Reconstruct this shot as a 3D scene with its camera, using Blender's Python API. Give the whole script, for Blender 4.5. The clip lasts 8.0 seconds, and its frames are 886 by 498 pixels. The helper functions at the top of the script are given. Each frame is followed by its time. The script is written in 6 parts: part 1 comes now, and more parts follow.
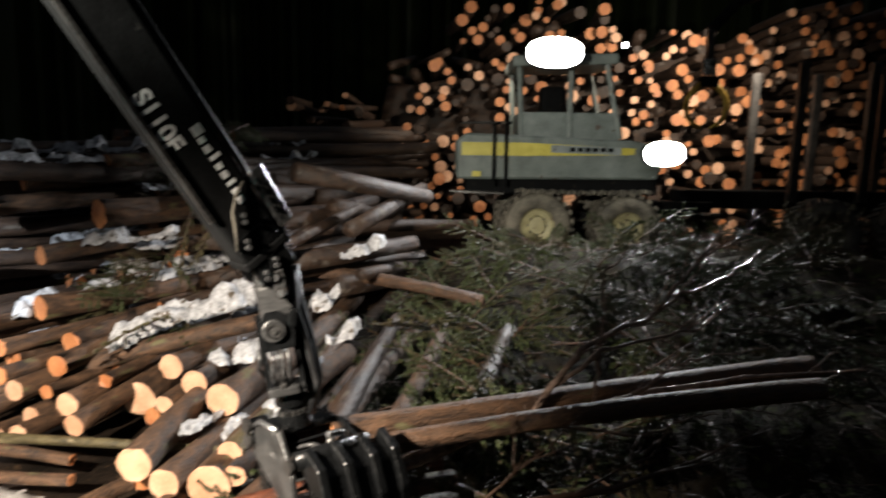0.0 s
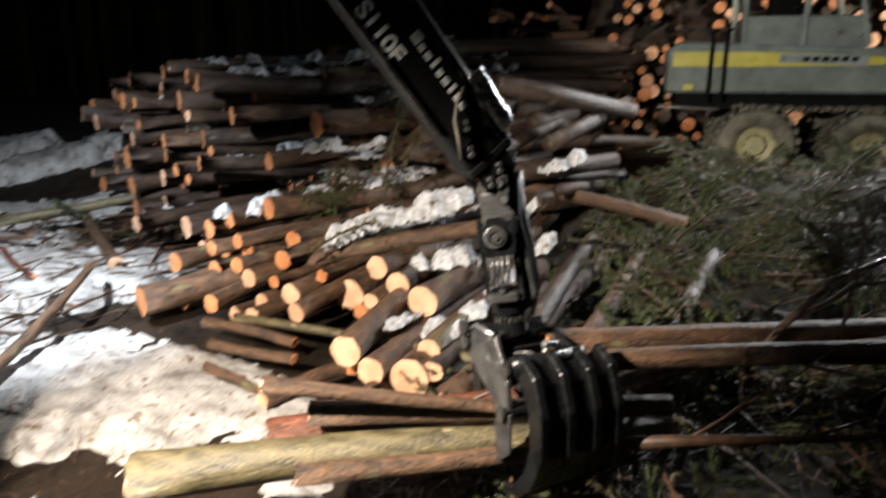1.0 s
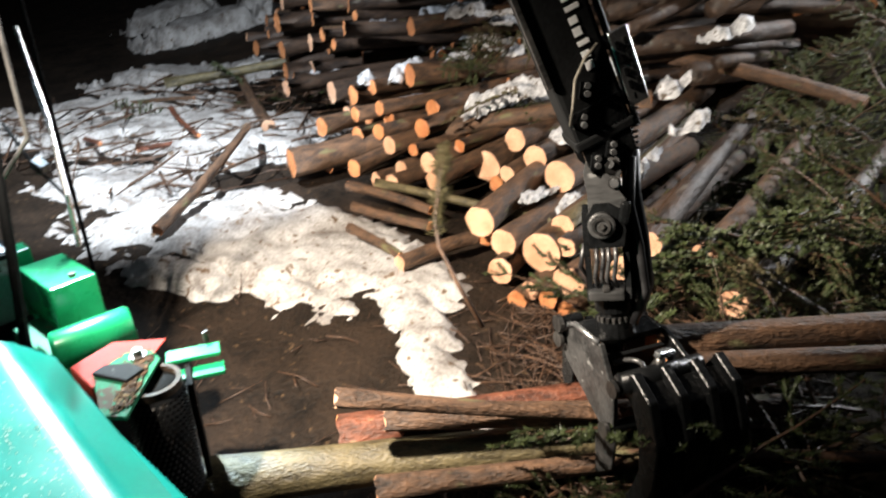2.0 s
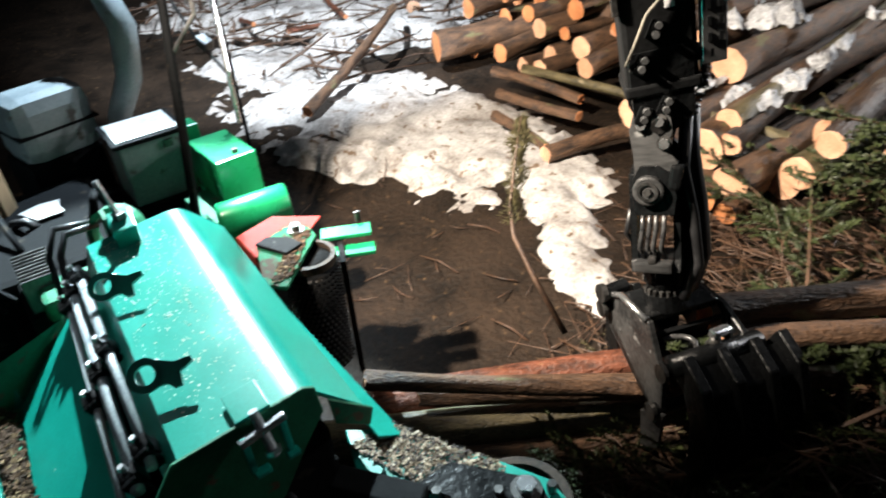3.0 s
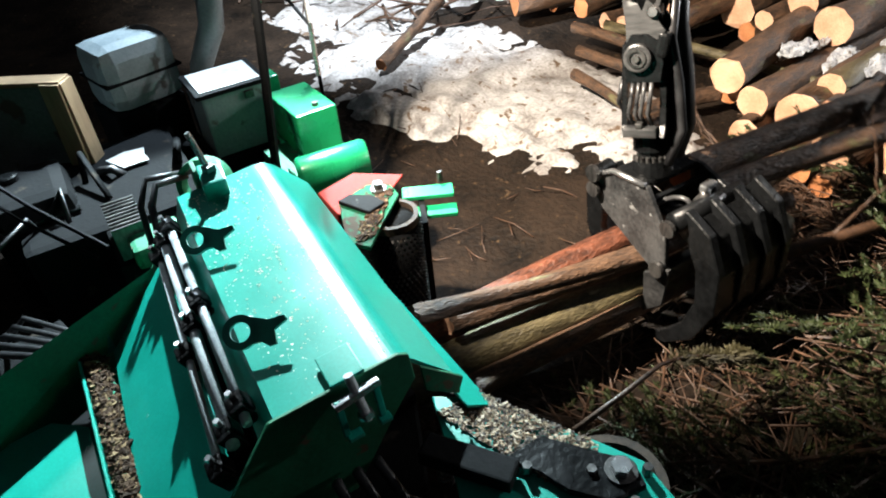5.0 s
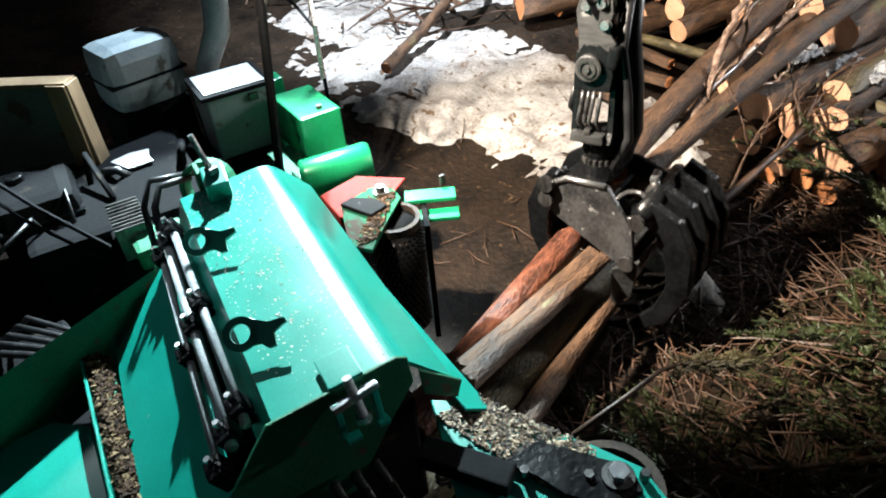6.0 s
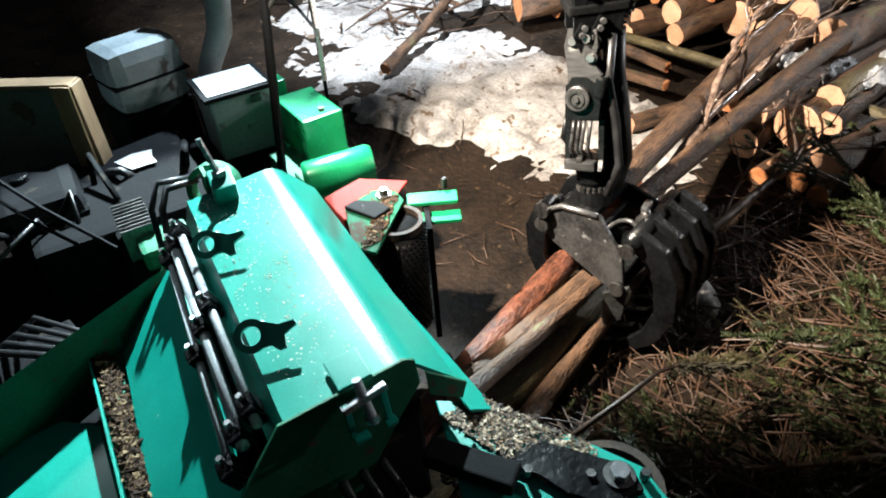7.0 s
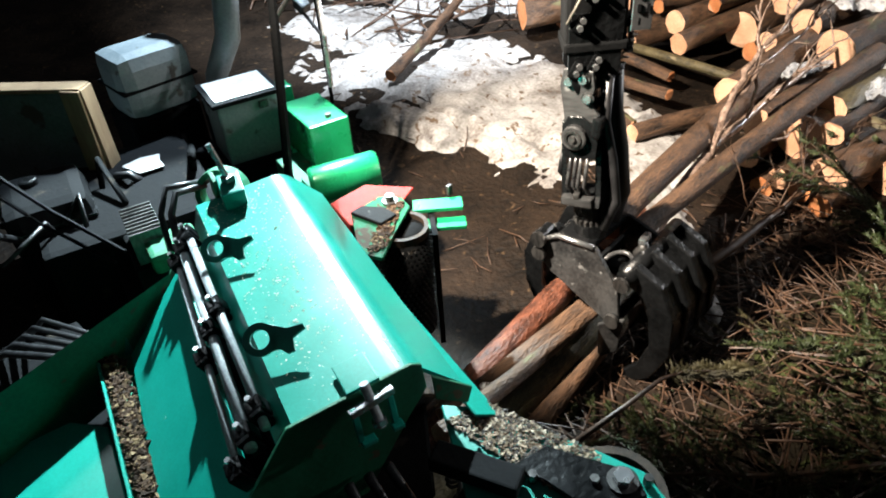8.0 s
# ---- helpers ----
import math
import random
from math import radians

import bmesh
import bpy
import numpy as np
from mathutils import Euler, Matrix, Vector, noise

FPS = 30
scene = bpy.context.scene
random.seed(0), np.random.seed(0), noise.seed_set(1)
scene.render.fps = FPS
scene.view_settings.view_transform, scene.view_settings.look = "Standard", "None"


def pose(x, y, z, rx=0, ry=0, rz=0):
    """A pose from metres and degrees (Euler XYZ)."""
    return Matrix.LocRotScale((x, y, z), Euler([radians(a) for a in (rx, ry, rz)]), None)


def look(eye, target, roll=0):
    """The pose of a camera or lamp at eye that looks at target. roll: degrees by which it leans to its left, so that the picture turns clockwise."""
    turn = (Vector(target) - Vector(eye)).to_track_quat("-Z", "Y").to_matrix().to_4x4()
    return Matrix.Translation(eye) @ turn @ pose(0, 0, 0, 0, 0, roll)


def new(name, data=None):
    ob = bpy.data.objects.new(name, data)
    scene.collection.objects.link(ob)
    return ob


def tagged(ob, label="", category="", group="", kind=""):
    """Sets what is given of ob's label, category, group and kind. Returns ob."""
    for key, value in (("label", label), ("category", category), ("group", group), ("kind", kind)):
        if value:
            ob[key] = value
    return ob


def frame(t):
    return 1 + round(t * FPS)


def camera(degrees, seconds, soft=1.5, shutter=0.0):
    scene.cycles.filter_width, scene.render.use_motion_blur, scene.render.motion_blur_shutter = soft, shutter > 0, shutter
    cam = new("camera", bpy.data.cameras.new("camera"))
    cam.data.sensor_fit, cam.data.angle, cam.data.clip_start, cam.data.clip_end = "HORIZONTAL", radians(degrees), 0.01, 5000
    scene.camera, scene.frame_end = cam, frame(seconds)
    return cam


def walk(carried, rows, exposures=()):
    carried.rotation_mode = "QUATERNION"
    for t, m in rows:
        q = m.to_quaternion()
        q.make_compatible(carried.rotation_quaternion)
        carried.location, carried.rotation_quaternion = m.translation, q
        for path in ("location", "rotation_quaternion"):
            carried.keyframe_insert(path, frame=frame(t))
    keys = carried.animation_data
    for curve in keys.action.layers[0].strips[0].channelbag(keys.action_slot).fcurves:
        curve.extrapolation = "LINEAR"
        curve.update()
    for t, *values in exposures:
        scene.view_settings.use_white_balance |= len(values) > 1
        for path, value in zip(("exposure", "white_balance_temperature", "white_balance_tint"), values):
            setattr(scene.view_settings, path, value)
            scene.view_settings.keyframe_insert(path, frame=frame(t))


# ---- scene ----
cam = camera(66.5, 8.0, 1.9, 0.5)
PATH = [
    (0, (0.394, -0.204, 2.94), (0.393, 1.775, 2.651), 0.8),
    (0.5, (0.346, -0.153, 2.873), (0.063, 1.794, 2.513), 0.6),
    (1, (0.321, -0.163, 2.85), (-0.223, 1.69, 2.328), 0.2),
    (1.2, (0.324, -0.169, 2.845), (-0.32, 1.619, 2.221), -0.8),
    (2.3, (0.29, -0.158, 2.846), (-0.628, 1.323, 1.865), -1.9),
    (2.5, (0.25, -0.15, 2.805), (-0.716, 1.241, 1.741), -3.4),
    (3, (0.175, -0.152, 2.778), (-0.923, 1.082, 1.651), -4.4),
    (3.5, (0.16, -0.157, 2.779), (-1.025, 0.929, 1.59), -6.3),
    (4, (0.078, -0.187, 2.776), (-1.108, 0.875, 1.565), -6.0),
    (4.5, (0.012, -0.178, 2.757), (-1.154, 0.899, 1.54), -5.3),
    (5.8, (0.015, -0.193, 2.792), (-1.17, 0.855, 1.568), -5.6),
    (6, (0.027, -0.174, 2.775), (-1.158, 0.887, 1.563), -5.2),
    (6.5, (0.02, -0.193, 2.812), (-1.15, 0.869, 1.586), -4.9),
    (7, (0.021, -0.219, 2.828), (-1.149, 0.851, 1.609), -4.6),
    (7.5, (0.021, -0.249, 2.847), (-1.156, 0.819, 1.633), -4.7),
    (8, (0.024, -0.249, 2.849), (-1.155, 0.827, 1.644), -4.1),
]
walk(cam, [(t, look(e, g, r)) for t, e, g, r in PATH])

# ---- night sky, work lamps, added fill spots ----
scene.view_settings.exposure = 0.0
world = bpy.data.worlds.new("night")
scene.world = world
world.use_nodes = True
world.node_tree.nodes["Background"].inputs[0].default_value = (0.013, 0.014, 0.016, 1)
world.node_tree.nodes["Background"].inputs[1].default_value = 2.7


def spot(eye, target, watts, degrees, blend, size, colour):
    data = bpy.data.lights.new("work_or_fill_light", "SPOT")
    data.energy, data.spot_size, data.spot_blend, data.shadow_soft_size, data.color = watts, radians(degrees), blend, size, colour
    ob = new("work_or_fill_light", data)
    ob.matrix_world = look(eye, target)
    return ob


LAMP_MAST = (-5.05, 3.10, 4.10)
LAMP_LOW = (-4.73, -0.13, 3.10)
LAMP_ARM = (-2.75, 0.35, 3.70)
spot(LAMP_MAST, (-2.25, 0.20, 1.0), 9800, 44, 0.25, 0.06, (0.74, 0.93, 1.0))
# added bluish fill on the power unit, standing in for haze there
spot(LAMP_MAST, (-4.1, 1.2, 1.0), 2300, 62, 0.8, 0.06, (0.64, 0.83, 1.0))
spot(LAMP_LOW, (-1.9, -0.15, 0.8), 80, 34, 0.4, 0.22, (0.80, 0.93, 1.0))
spot(LAMP_MAST, (-7.2, 6.0, 0.5), 4200, 88, 0.6, 0.06, (0.84, 0.92, 1.0))
spot(LAMP_ARM, (-1.75, 4.6, 0.3), 5000, 68, 0.5, 0.07, (1.0, 0.87, 0.72))
# added fill that brightens the forwarder in place of lamp glow
spot(LAMP_ARM, (2.5, 13.4, 3.6), 3600, 36, 0.8, 0.07, (1.0, 0.94, 0.80))
ROOF_LAMP = (2.30, 12.0, 4.66)
BONNET_LAMP = (4.32, 11.98, 2.93)
spot((2.30, 11.6, 4.66), (-0.6, 5.0, 0.5), 1500, 110, 0.8, 0.12, (0.95, 0.97, 1.0))
spot((4.32, 11.6, 2.93), (1.6, 5.5, 0.5), 950, 120, 0.8, 0.10, (0.95, 0.97, 1.0))
# two added fills without lamp bodies, to brighten the far log wall
spot((6.4, 13.4, 5.4), (5.5, 17.3, 3.3), 1500, 150, 0.9, 0.10, (1.0, 0.85, 0.68))
spot((1.3, 13.2, 4.9), (-0.4, 16.8, 3.4), 340, 130, 0.9, 0.10, (1.0, 0.85, 0.68))


# ---- materials ----
def material(name, dark, light, scale=6.0, rough=(0.5, 0.8), bump=0.3, fine=60.0, metallic=0.0, stretch=(1, 1, 1), spec=0.5, spots=None, coat=0.0, coords="Object", depth=0.01):
    m = bpy.data.materials.new(name)
    m.use_nodes = True
    nt = m.node_tree
    b = nt.nodes["Principled BSDF"]
    co = nt.nodes.new("ShaderNodeTexCoord")
    mp = nt.nodes.new("ShaderNodeMapping")
    mp.inputs["Scale"].default_value = stretch
    nt.links.new(co.outputs[coords], mp.inputs["Vector"])
    info = nt.nodes.new("ShaderNodeObjectInfo")
    add = nt.nodes.new("ShaderNodeVectorMath")
    mul = nt.nodes.new("ShaderNodeMath")
    mul.operation = "MULTIPLY"
    mul.inputs[1].default_value = 37.0
    nt.links.new(info.outputs["Random"], mul.inputs[0])
    nt.links.new(mp.outputs[0], add.inputs[0])
    nt.links.new(mul.outputs[0], add.inputs[1])
    n1 = nt.nodes.new("ShaderNodeTexNoise")
    n1.inputs["Scale"].default_value, n1.inputs["Detail"].default_value = scale, 6
    n2 = nt.nodes.new("ShaderNodeTexNoise")
    n2.inputs["Scale"].default_value, n2.inputs["Detail"].default_value = fine, 4
    for n in (n1, n2):
        nt.links.new(add.outputs[0], n.inputs["Vector"])
    mix = nt.nodes.new("ShaderNodeMix")
    mix.inputs[0].default_value = 0.4
    nt.links.new(n1.outputs["Fac"], mix.inputs[2])
    nt.links.new(n2.outputs["Fac"], mix.inputs[3])
    ramp = nt.nodes.new("ShaderNodeValToRGB")
    ramp.color_ramp.elements[0].position, ramp.color_ramp.elements[1].position = 0.36, 0.64
    ramp.color_ramp.elements[0].color, ramp.color_ramp.elements[1].color = (*dark, 1), (*light, 1)
    nt.links.new(mix.outputs[0], ramp.inputs[0])
    colour = ramp.outputs[0]
    if spots:
        tint, amount, size = spots
        n3 = nt.nodes.new("ShaderNodeTexNoise")
        n3.inputs["Scale"].default_value, n3.inputs["Detail"].default_value = size, 5
        nt.links.new(add.outputs[0], n3.inputs["Vector"])
        r3 = nt.nodes.new("ShaderNodeValToRGB")
        r3.color_ramp.elements[0].position, r3.color_ramp.elements[1].position = 1 - amount, 1 - amount + 0.05
        nt.links.new(n3.outputs["Fac"], r3.inputs[0])
        mx = nt.nodes.new("ShaderNodeMix")
        mx.data_type = "RGBA"
        nt.links.new(r3.outputs[0], mx.inputs[0])
        nt.links.new(colour, mx.inputs[6])
        mx.inputs[7].default_value = (*tint, 1)
        colour = mx.outputs[2]
    nt.links.new(colour, b.inputs["Base Color"])
    rr = nt.nodes.new("ShaderNodeMapRange")
    rr.inputs[3].default_value, rr.inputs[4].default_value = rough
    nt.links.new(n1.outputs["Fac"], rr.inputs[0])
    nt.links.new(rr.outputs[0], b.inputs["Roughness"])
    b.inputs["Metallic"].default_value = metallic
    b.inputs["Specular IOR Level"].default_value = spec
    b.inputs["Coat Weight"].default_value = coat
    bp = nt.nodes.new("ShaderNodeBump")
    bp.inputs["Strength"].default_value, bp.inputs["Distance"].default_value = bump, depth
    nt.links.new(mix.outputs[0], bp.inputs["Height"])
    nt.links.new(bp.outputs[0], b.inputs["Normal"])
    return m


def glow(name, colour, strength):
    m = bpy.data.materials.new(name)
    m.use_nodes = True
    b = m.node_tree.nodes["Principled BSDF"]
    b.inputs["Emission Color"].default_value, b.inputs["Emission Strength"].default_value = (*colour, 1), strength
    return m


def cut_wood(name, dark, light):
    m = material(name, dark, light, 5, (0.5, 0.75), 0.25, 70)
    nt = m.node_tree
    b = nt.nodes["Principled BSDF"]
    co = nt.nodes.new("ShaderNodeTexCoord")
    w = nt.nodes.new("ShaderNodeTexWave")
    w.wave_type, w.rings_direction = "RINGS", "X"
    w.inputs["Scale"].default_value, w.inputs["Distortion"].default_value = 32, 1.2
    nt.links.new(co.outputs["Object"], w.inputs["Vector"])
    base = b.inputs["Base Color"].links[0].from_socket
    mx = nt.nodes.new("ShaderNodeMix")
    mx.data_type, mx.blend_type = "RGBA", "MULTIPLY"
    mx.inputs[0].default_value = 0.35
    nt.links.new(base, mx.inputs[6])
    nt.links.new(w.outputs["Color"], mx.inputs[7])
    nt.links.new(mx.outputs[2], b.inputs["Base Color"])
    return m


BARK = material("bark_brown", (0.014, 0.008, 0.005), (0.12, 0.062, 0.031), 17, (0.5, 0.85), 1.0, 85, stretch=(0.35, 1, 1), spots=((0.10, 0.09, 0.04), 0.36, 7), depth=0.035)
BARK_RED = material("bark_red_stripped", (0.020, 0.008, 0.005), (0.15, 0.050, 0.026), 18, (0.4, 0.7), 1.0, 60, stretch=(0.5, 1, 1), spec=0.3, spots=((0.24, 0.13, 0.07), 0.35, 16), depth=0.035)
BARK_GREEN = material("bark_green_grey", (0.022, 0.018, 0.009), (0.13, 0.105, 0.05), 15, (0.35, 0.7), 0.9, 85, stretch=(0.4, 1, 1), spots=((0.22, 0.18, 0.11), 0.34, 14), depth=0.025)
# bark at about half the brightness of the brown one
BARK_DARK = material("bark_dark", (0.007, 0.004, 0.003), (0.055, 0.030, 0.017), 9, (0.4, 0.8), 1.0, 45, stretch=(0.35, 1, 1), spots=((0.10, 0.085, 0.07), 0.36, 6), depth=0.035)
WOOD_END = cut_wood("fresh_cut_wood", (0.50, 0.25, 0.14), (0.74, 0.46, 0.30))
WOOD_RED = cut_wood("cut_wood_reddened", (0.36, 0.12, 0.04), (0.58, 0.25, 0.10))
SNOW = material("old_snow", (0.14, 0.125, 0.115), (0.44, 0.43, 0.42), 3.2, (0.45, 0.7), 0.9, 34, spots=((0.10, 0.065, 0.04), 0.39, 11), depth=0.02)
SNOW_CLEAN = material("log_snow", (0.18, 0.185, 0.195), (0.60, 0.61, 0.64), 11, (0.4, 0.6), 1.0, 45, spots=((0.08, 0.06, 0.04), 0.40, 9), depth=0.04)
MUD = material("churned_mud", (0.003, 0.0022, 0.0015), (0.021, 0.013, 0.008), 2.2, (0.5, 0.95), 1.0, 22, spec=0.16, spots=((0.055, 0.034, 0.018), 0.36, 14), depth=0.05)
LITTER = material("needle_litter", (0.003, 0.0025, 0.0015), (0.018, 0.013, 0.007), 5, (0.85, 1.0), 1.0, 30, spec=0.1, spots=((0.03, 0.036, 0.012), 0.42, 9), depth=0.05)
GREEN = material("green_machine_paint", (0.002, 0.180, 0.130), (0.004, 0.245, 0.185), 4, (0.24, 0.40), 0.06, 90, spots=((0.42, 0.55, 0.46), 0.265, 34), spec=0.5)
# darker, rougher machine green with brown spots
GREEN_DULL = material("green_paint_dull", (0.003, 0.10, 0.045), (0.008, 0.17, 0.08), 6, (0.5, 0.75), 0.15, 60, spots=((0.10, 0.07, 0.04), 0.36, 11))
RED = material("red_guard_paint", (0.16, 0.010, 0.006), (0.24, 0.020, 0.012), 5, (0.6, 0.8), 0.1, 60, spec=0.2, spots=((0.10, 0.055, 0.03), 0.35, 12))
BLACK = material("black_crane_paint", (0.002, 0.0022, 0.0024), (0.006, 0.0065, 0.007), 6, (0.16, 0.4), 0.8, 34, spec=0.26, spots=((0.06, 0.06, 0.057), 0.28, 22), depth=0.012)
BOOM_BLACK = material("boom_black_paint", (0.002, 0.0022, 0.0024), (0.006, 0.0065, 0.007), 6, (0.6, 0.85), 0.3, 60, spec=0.12, spots=((0.03, 0.03, 0.028), 0.30, 22))
PLATE = material("scuffed_plate", (0.011, 0.0115, 0.012), (0.045, 0.045, 0.045), 7, (0.28, 0.5), 0.6, 50, stretch=(0.3, 1, 1), spec=0.4, spots=((0.13, 0.13, 0.128), 0.35, 18))
GEAR_GREEN = material("emerald_paint", (0.004, 0.15, 0.055), (0.008, 0.215, 0.085), 4, (0.2, 0.35), 0.08, 80, spots=((0.10, 0.08, 0.05), 0.32, 9))
ARM_DIRTY = material("dirty_green_plate", (0.005, 0.065, 0.030), (0.012, 0.115, 0.056), 7, (0.6, 0.85), 0.3, 60, spec=0.12, spots=((0.035, 0.022, 0.012), 0.45, 9))
RUST = material("dull_rusty_steel", (0.010, 0.007, 0.005), (0.045, 0.030, 0.020), 9, (0.5, 0.8), 0.4, 60, spec=0.2)
HOSE_GREY = material("grey_worn_hose", (0.010, 0.010, 0.011), (0.055, 0.055, 0.055), 14, (0.18, 0.4), 0.3, 60)
HOSE = material("black_hose_rubber", (0.004, 0.004, 0.0045), (0.014, 0.014, 0.015), 8, (0.3, 0.5), 0.2, 60)
STEEL = material("worn_steel", (0.035, 0.035, 0.035), (0.15, 0.145, 0.14), 8, (0.25, 0.5), 0.25, 70, metallic=0.8, stretch=(1, 1, 0.3))
ROD = material("zinc_rod_steel", (0.20, 0.22, 0.23), (0.42, 0.45, 0.46), 9, (0.22, 0.4), 0.15, 80, spots=((0.03, 0.03, 0.03), 0.30, 20))
BRIGHT = material("bright_steel", (0.35, 0.36, 0.37), (0.62, 0.63, 0.64), 9, (0.18, 0.35), 0.1, 80, metallic=0.9)
CHIPS = material("wood_chips", (0.035, 0.02, 0.012), (0.42, 0.31, 0.19), 26, (0.6, 0.9), 0.9, 90, depth=0.02)
RUBBER = material("muddy_rubber", (0.035, 0.032, 0.026), (0.16, 0.145, 0.115), 5, (0.6, 0.9), 0.6, 40)
RIM = material("yellow_rim_paint", (0.19, 0.17, 0.09), (0.34, 0.32, 0.18), 6, (0.45, 0.7), 0.2, 50, spots=((0.14, 0.11, 0.07), 0.38, 8))
GREY_PAINT = material("grey_green_paint", (0.085, 0.105, 0.10), (0.17, 0.20, 0.19), 4, (0.4, 0.65), 0.15, 50, spots=((0.07, 0.055, 0.04), 0.36, 6))
YELLOW = material("yellow_stripe_paint", (0.42, 0.36, 0.05), (0.58, 0.51, 0.10), 5, (0.35, 0.55), 0.1, 50)
ORANGE = material("yellow_grapple_paint", (0.55, 0.33, 0.05), (0.75, 0.50, 0.10), 6, (0.35, 0.6), 0.2, 40)
# near-black frame paint, also used for a green plate that lies in shade
DARK = material("dark_frame_and_shade", (0.0015, 0.0017, 0.002), (0.0045, 0.005, 0.0055), 5, (0.6, 0.95), 0.4, 50, spec=0.1, spots=((0.022, 0.018, 0.014), 0.34, 9))
PALE = material("pale_housing_paint", (0.14, 0.17, 0.18), (0.23, 0.26, 0.26), 4, (0.4, 0.65), 0.15, 50, spots=((0.08, 0.07, 0.06), 0.38, 7))
PINE = material("planed_pine", (0.22, 0.14, 0.075), (0.34, 0.23, 0.13), 6, (0.5, 0.75), 0.2, 40, stretch=(1, 1, 0.15))
PAPER = material("white_sheet", (0.36, 0.36, 0.34), (0.56, 0.55, 0.53), 6, (0.6, 0.8), 0.15, 40)
WHITE = material("white_lettering", (0.70, 0.71, 0.71), (0.82, 0.82, 0.82), 8, (0.4, 0.6), 0.05, 60)
NEEDLE = material("spruce_needles", (0.012, 0.022, 0.006), (0.048, 0.064, 0.018), 12, (0.45, 0.7), 0.1, 60)
NEEDLE_DRY = material("yellowed_needles", (0.026, 0.024, 0.009), (0.085, 0.072, 0.028), 12, (0.5, 0.75), 0.1, 60)
TWIG = material("twig_bark", (0.018, 0.009, 0.005), (0.085, 0.042, 0.021), 14, (0.4, 0.7), 0.4, 60)
BIRCH = material("birch_twig_bark", (0.07, 0.045, 0.034), (0.33, 0.235, 0.185), 16, (0.10, 0.28), 0.3, 60)
BARK_CHIPS = material("bark_crumbs", (0.02, 0.012, 0.007), (0.09, 0.055, 0.03), 26, (0.6, 0.9), 0.9, 90, spec=0.1, depth=0.02)
DUST = material("pale_sawdust", (0.55, 0.50, 0.38), (0.78, 0.74, 0.62), 20, (0.7, 0.9), 0.3, 60)
LAMP_HOT = glow("lamp_lens_and_glare", (1.0, 0.98, 0.93), 60)
LAMP_SMALL = glow("small_lamp_lens", (1.0, 0.98, 0.95), 14)

def by_piece(mat, colours):
    """Every loose piece of a joined mesh takes a colour of its own."""
    nt = mat.node_tree
    geo = nt.nodes.new("ShaderNodeNewGeometry")
    ramp = nt.nodes.new("ShaderNodeValToRGB")
    ramp.color_ramp.interpolation = "CONSTANT"
    while len(ramp.color_ramp.elements) < len(colours):
        ramp.color_ramp.elements.new(0.5)
    for k, c in enumerate(colours):
        ramp.color_ramp.elements[k].position, ramp.color_ramp.elements[k].color = k / len(colours), (*c, 1)
    nt.links.new(geo.outputs["Random Per Island"], ramp.inputs[0])
    nt.links.new(ramp.outputs[0], nt.nodes["Principled BSDF"].inputs["Base Color"])


by_piece(BARK_CHIPS, [(0.02, 0.012, 0.007), (0.06, 0.034, 0.017), (0.035, 0.02, 0.012), (0.16, 0.11, 0.06), (0.05, 0.03, 0.018)])
by_piece(CHIPS, [(0.025, 0.014, 0.008), (0.07, 0.04, 0.02), (0.16, 0.10, 0.055), (0.03, 0.022, 0.015), (0.27, 0.20, 0.125), (0.38, 0.30, 0.21), (0.11, 0.075, 0.04)])


# ---- mesh helpers ----
def part(name, bm, mat, parent=None, label="", smooth=False):
    me = bpy.data.meshes.new(name)
    bmesh.ops.recalc_face_normals(bm, faces=bm.faces)
    bm.to_mesh(me)
    bm.free()
    for m in (mat if isinstance(mat, (list, tuple)) else [mat]):
        me.materials.append(m)
    if smooth:
        for p in me.polygons:
            p.use_smooth = True
    ob = new(name, me)
    if parent:
        ob.parent = parent
    if label:
        tagged(ob, label)
    return ob


def empty(name, m, label, category, group=""):
    ob = new(name)
    ob.empty_display_size = 0.1
    ob.matrix_world = m
    return tagged(ob, label, category, group)


def bevel(bm, w, segments=2):
    bmesh.ops.bevel(bm, geom=list(bm.edges), offset=w, segments=segments, affect="EDGES", profile=0.6, clamp_overlap=True)
    return bm


def box(size, centre=(0, 0, 0), turn=(0, 0, 0), w=0.006, bm=None):
    own = bm is None
    b2 = bmesh.new()
    bmesh.ops.create_cube(b2, size=1)
    bmesh.ops.scale(b2, vec=size, verts=b2.verts)
    if w:
        bevel(b2, min(w, 0.3 * min(size)))
    b2.transform(pose(*centre, *turn))
    if own:
        return b2
    return merge(bm, b2)


def merge(bm, other):
    me = bpy.data.meshes.new("tmp")
    other.to_mesh(me)
    other.free()
    bm.from_mesh(me)
    bpy.data.meshes.remove(me)
    return bm


def tube(points, radius, sides=8, bm=None, cap=True):
    """A tube along points; radius is a number or one for each point."""
    bm = bm or bmesh.new()
    pts = [Vector(p) for p in points]
    rings = []
    side = None
    for i, p in enumerate(pts):
        d = (pts[min(i + 1, len(pts) - 1)] - pts[max(i - 1, 0)]).normalized()
        if side is None:
            side = d.orthogonal().normalized()
        side = (side - d * side.dot(d)).normalized()
        up = d.cross(side)
        r = radius[i] if isinstance(radius, (list, tuple)) else radius
        rings.append([bm.verts.new(p + (side * math.cos(a) + up * math.sin(a)) * r) for a in (2 * math.pi * k / sides for k in range(sides))])
    for a, b in zip(rings, rings[1:]):
        for k in range(sides):
            bm.faces.new((a[k], a[(k + 1) % sides], b[(k + 1) % sides], b[k]))
    if cap:
        bm.faces.new(rings[0][::-1])
        bm.faces.new(rings[-1])
    return bm


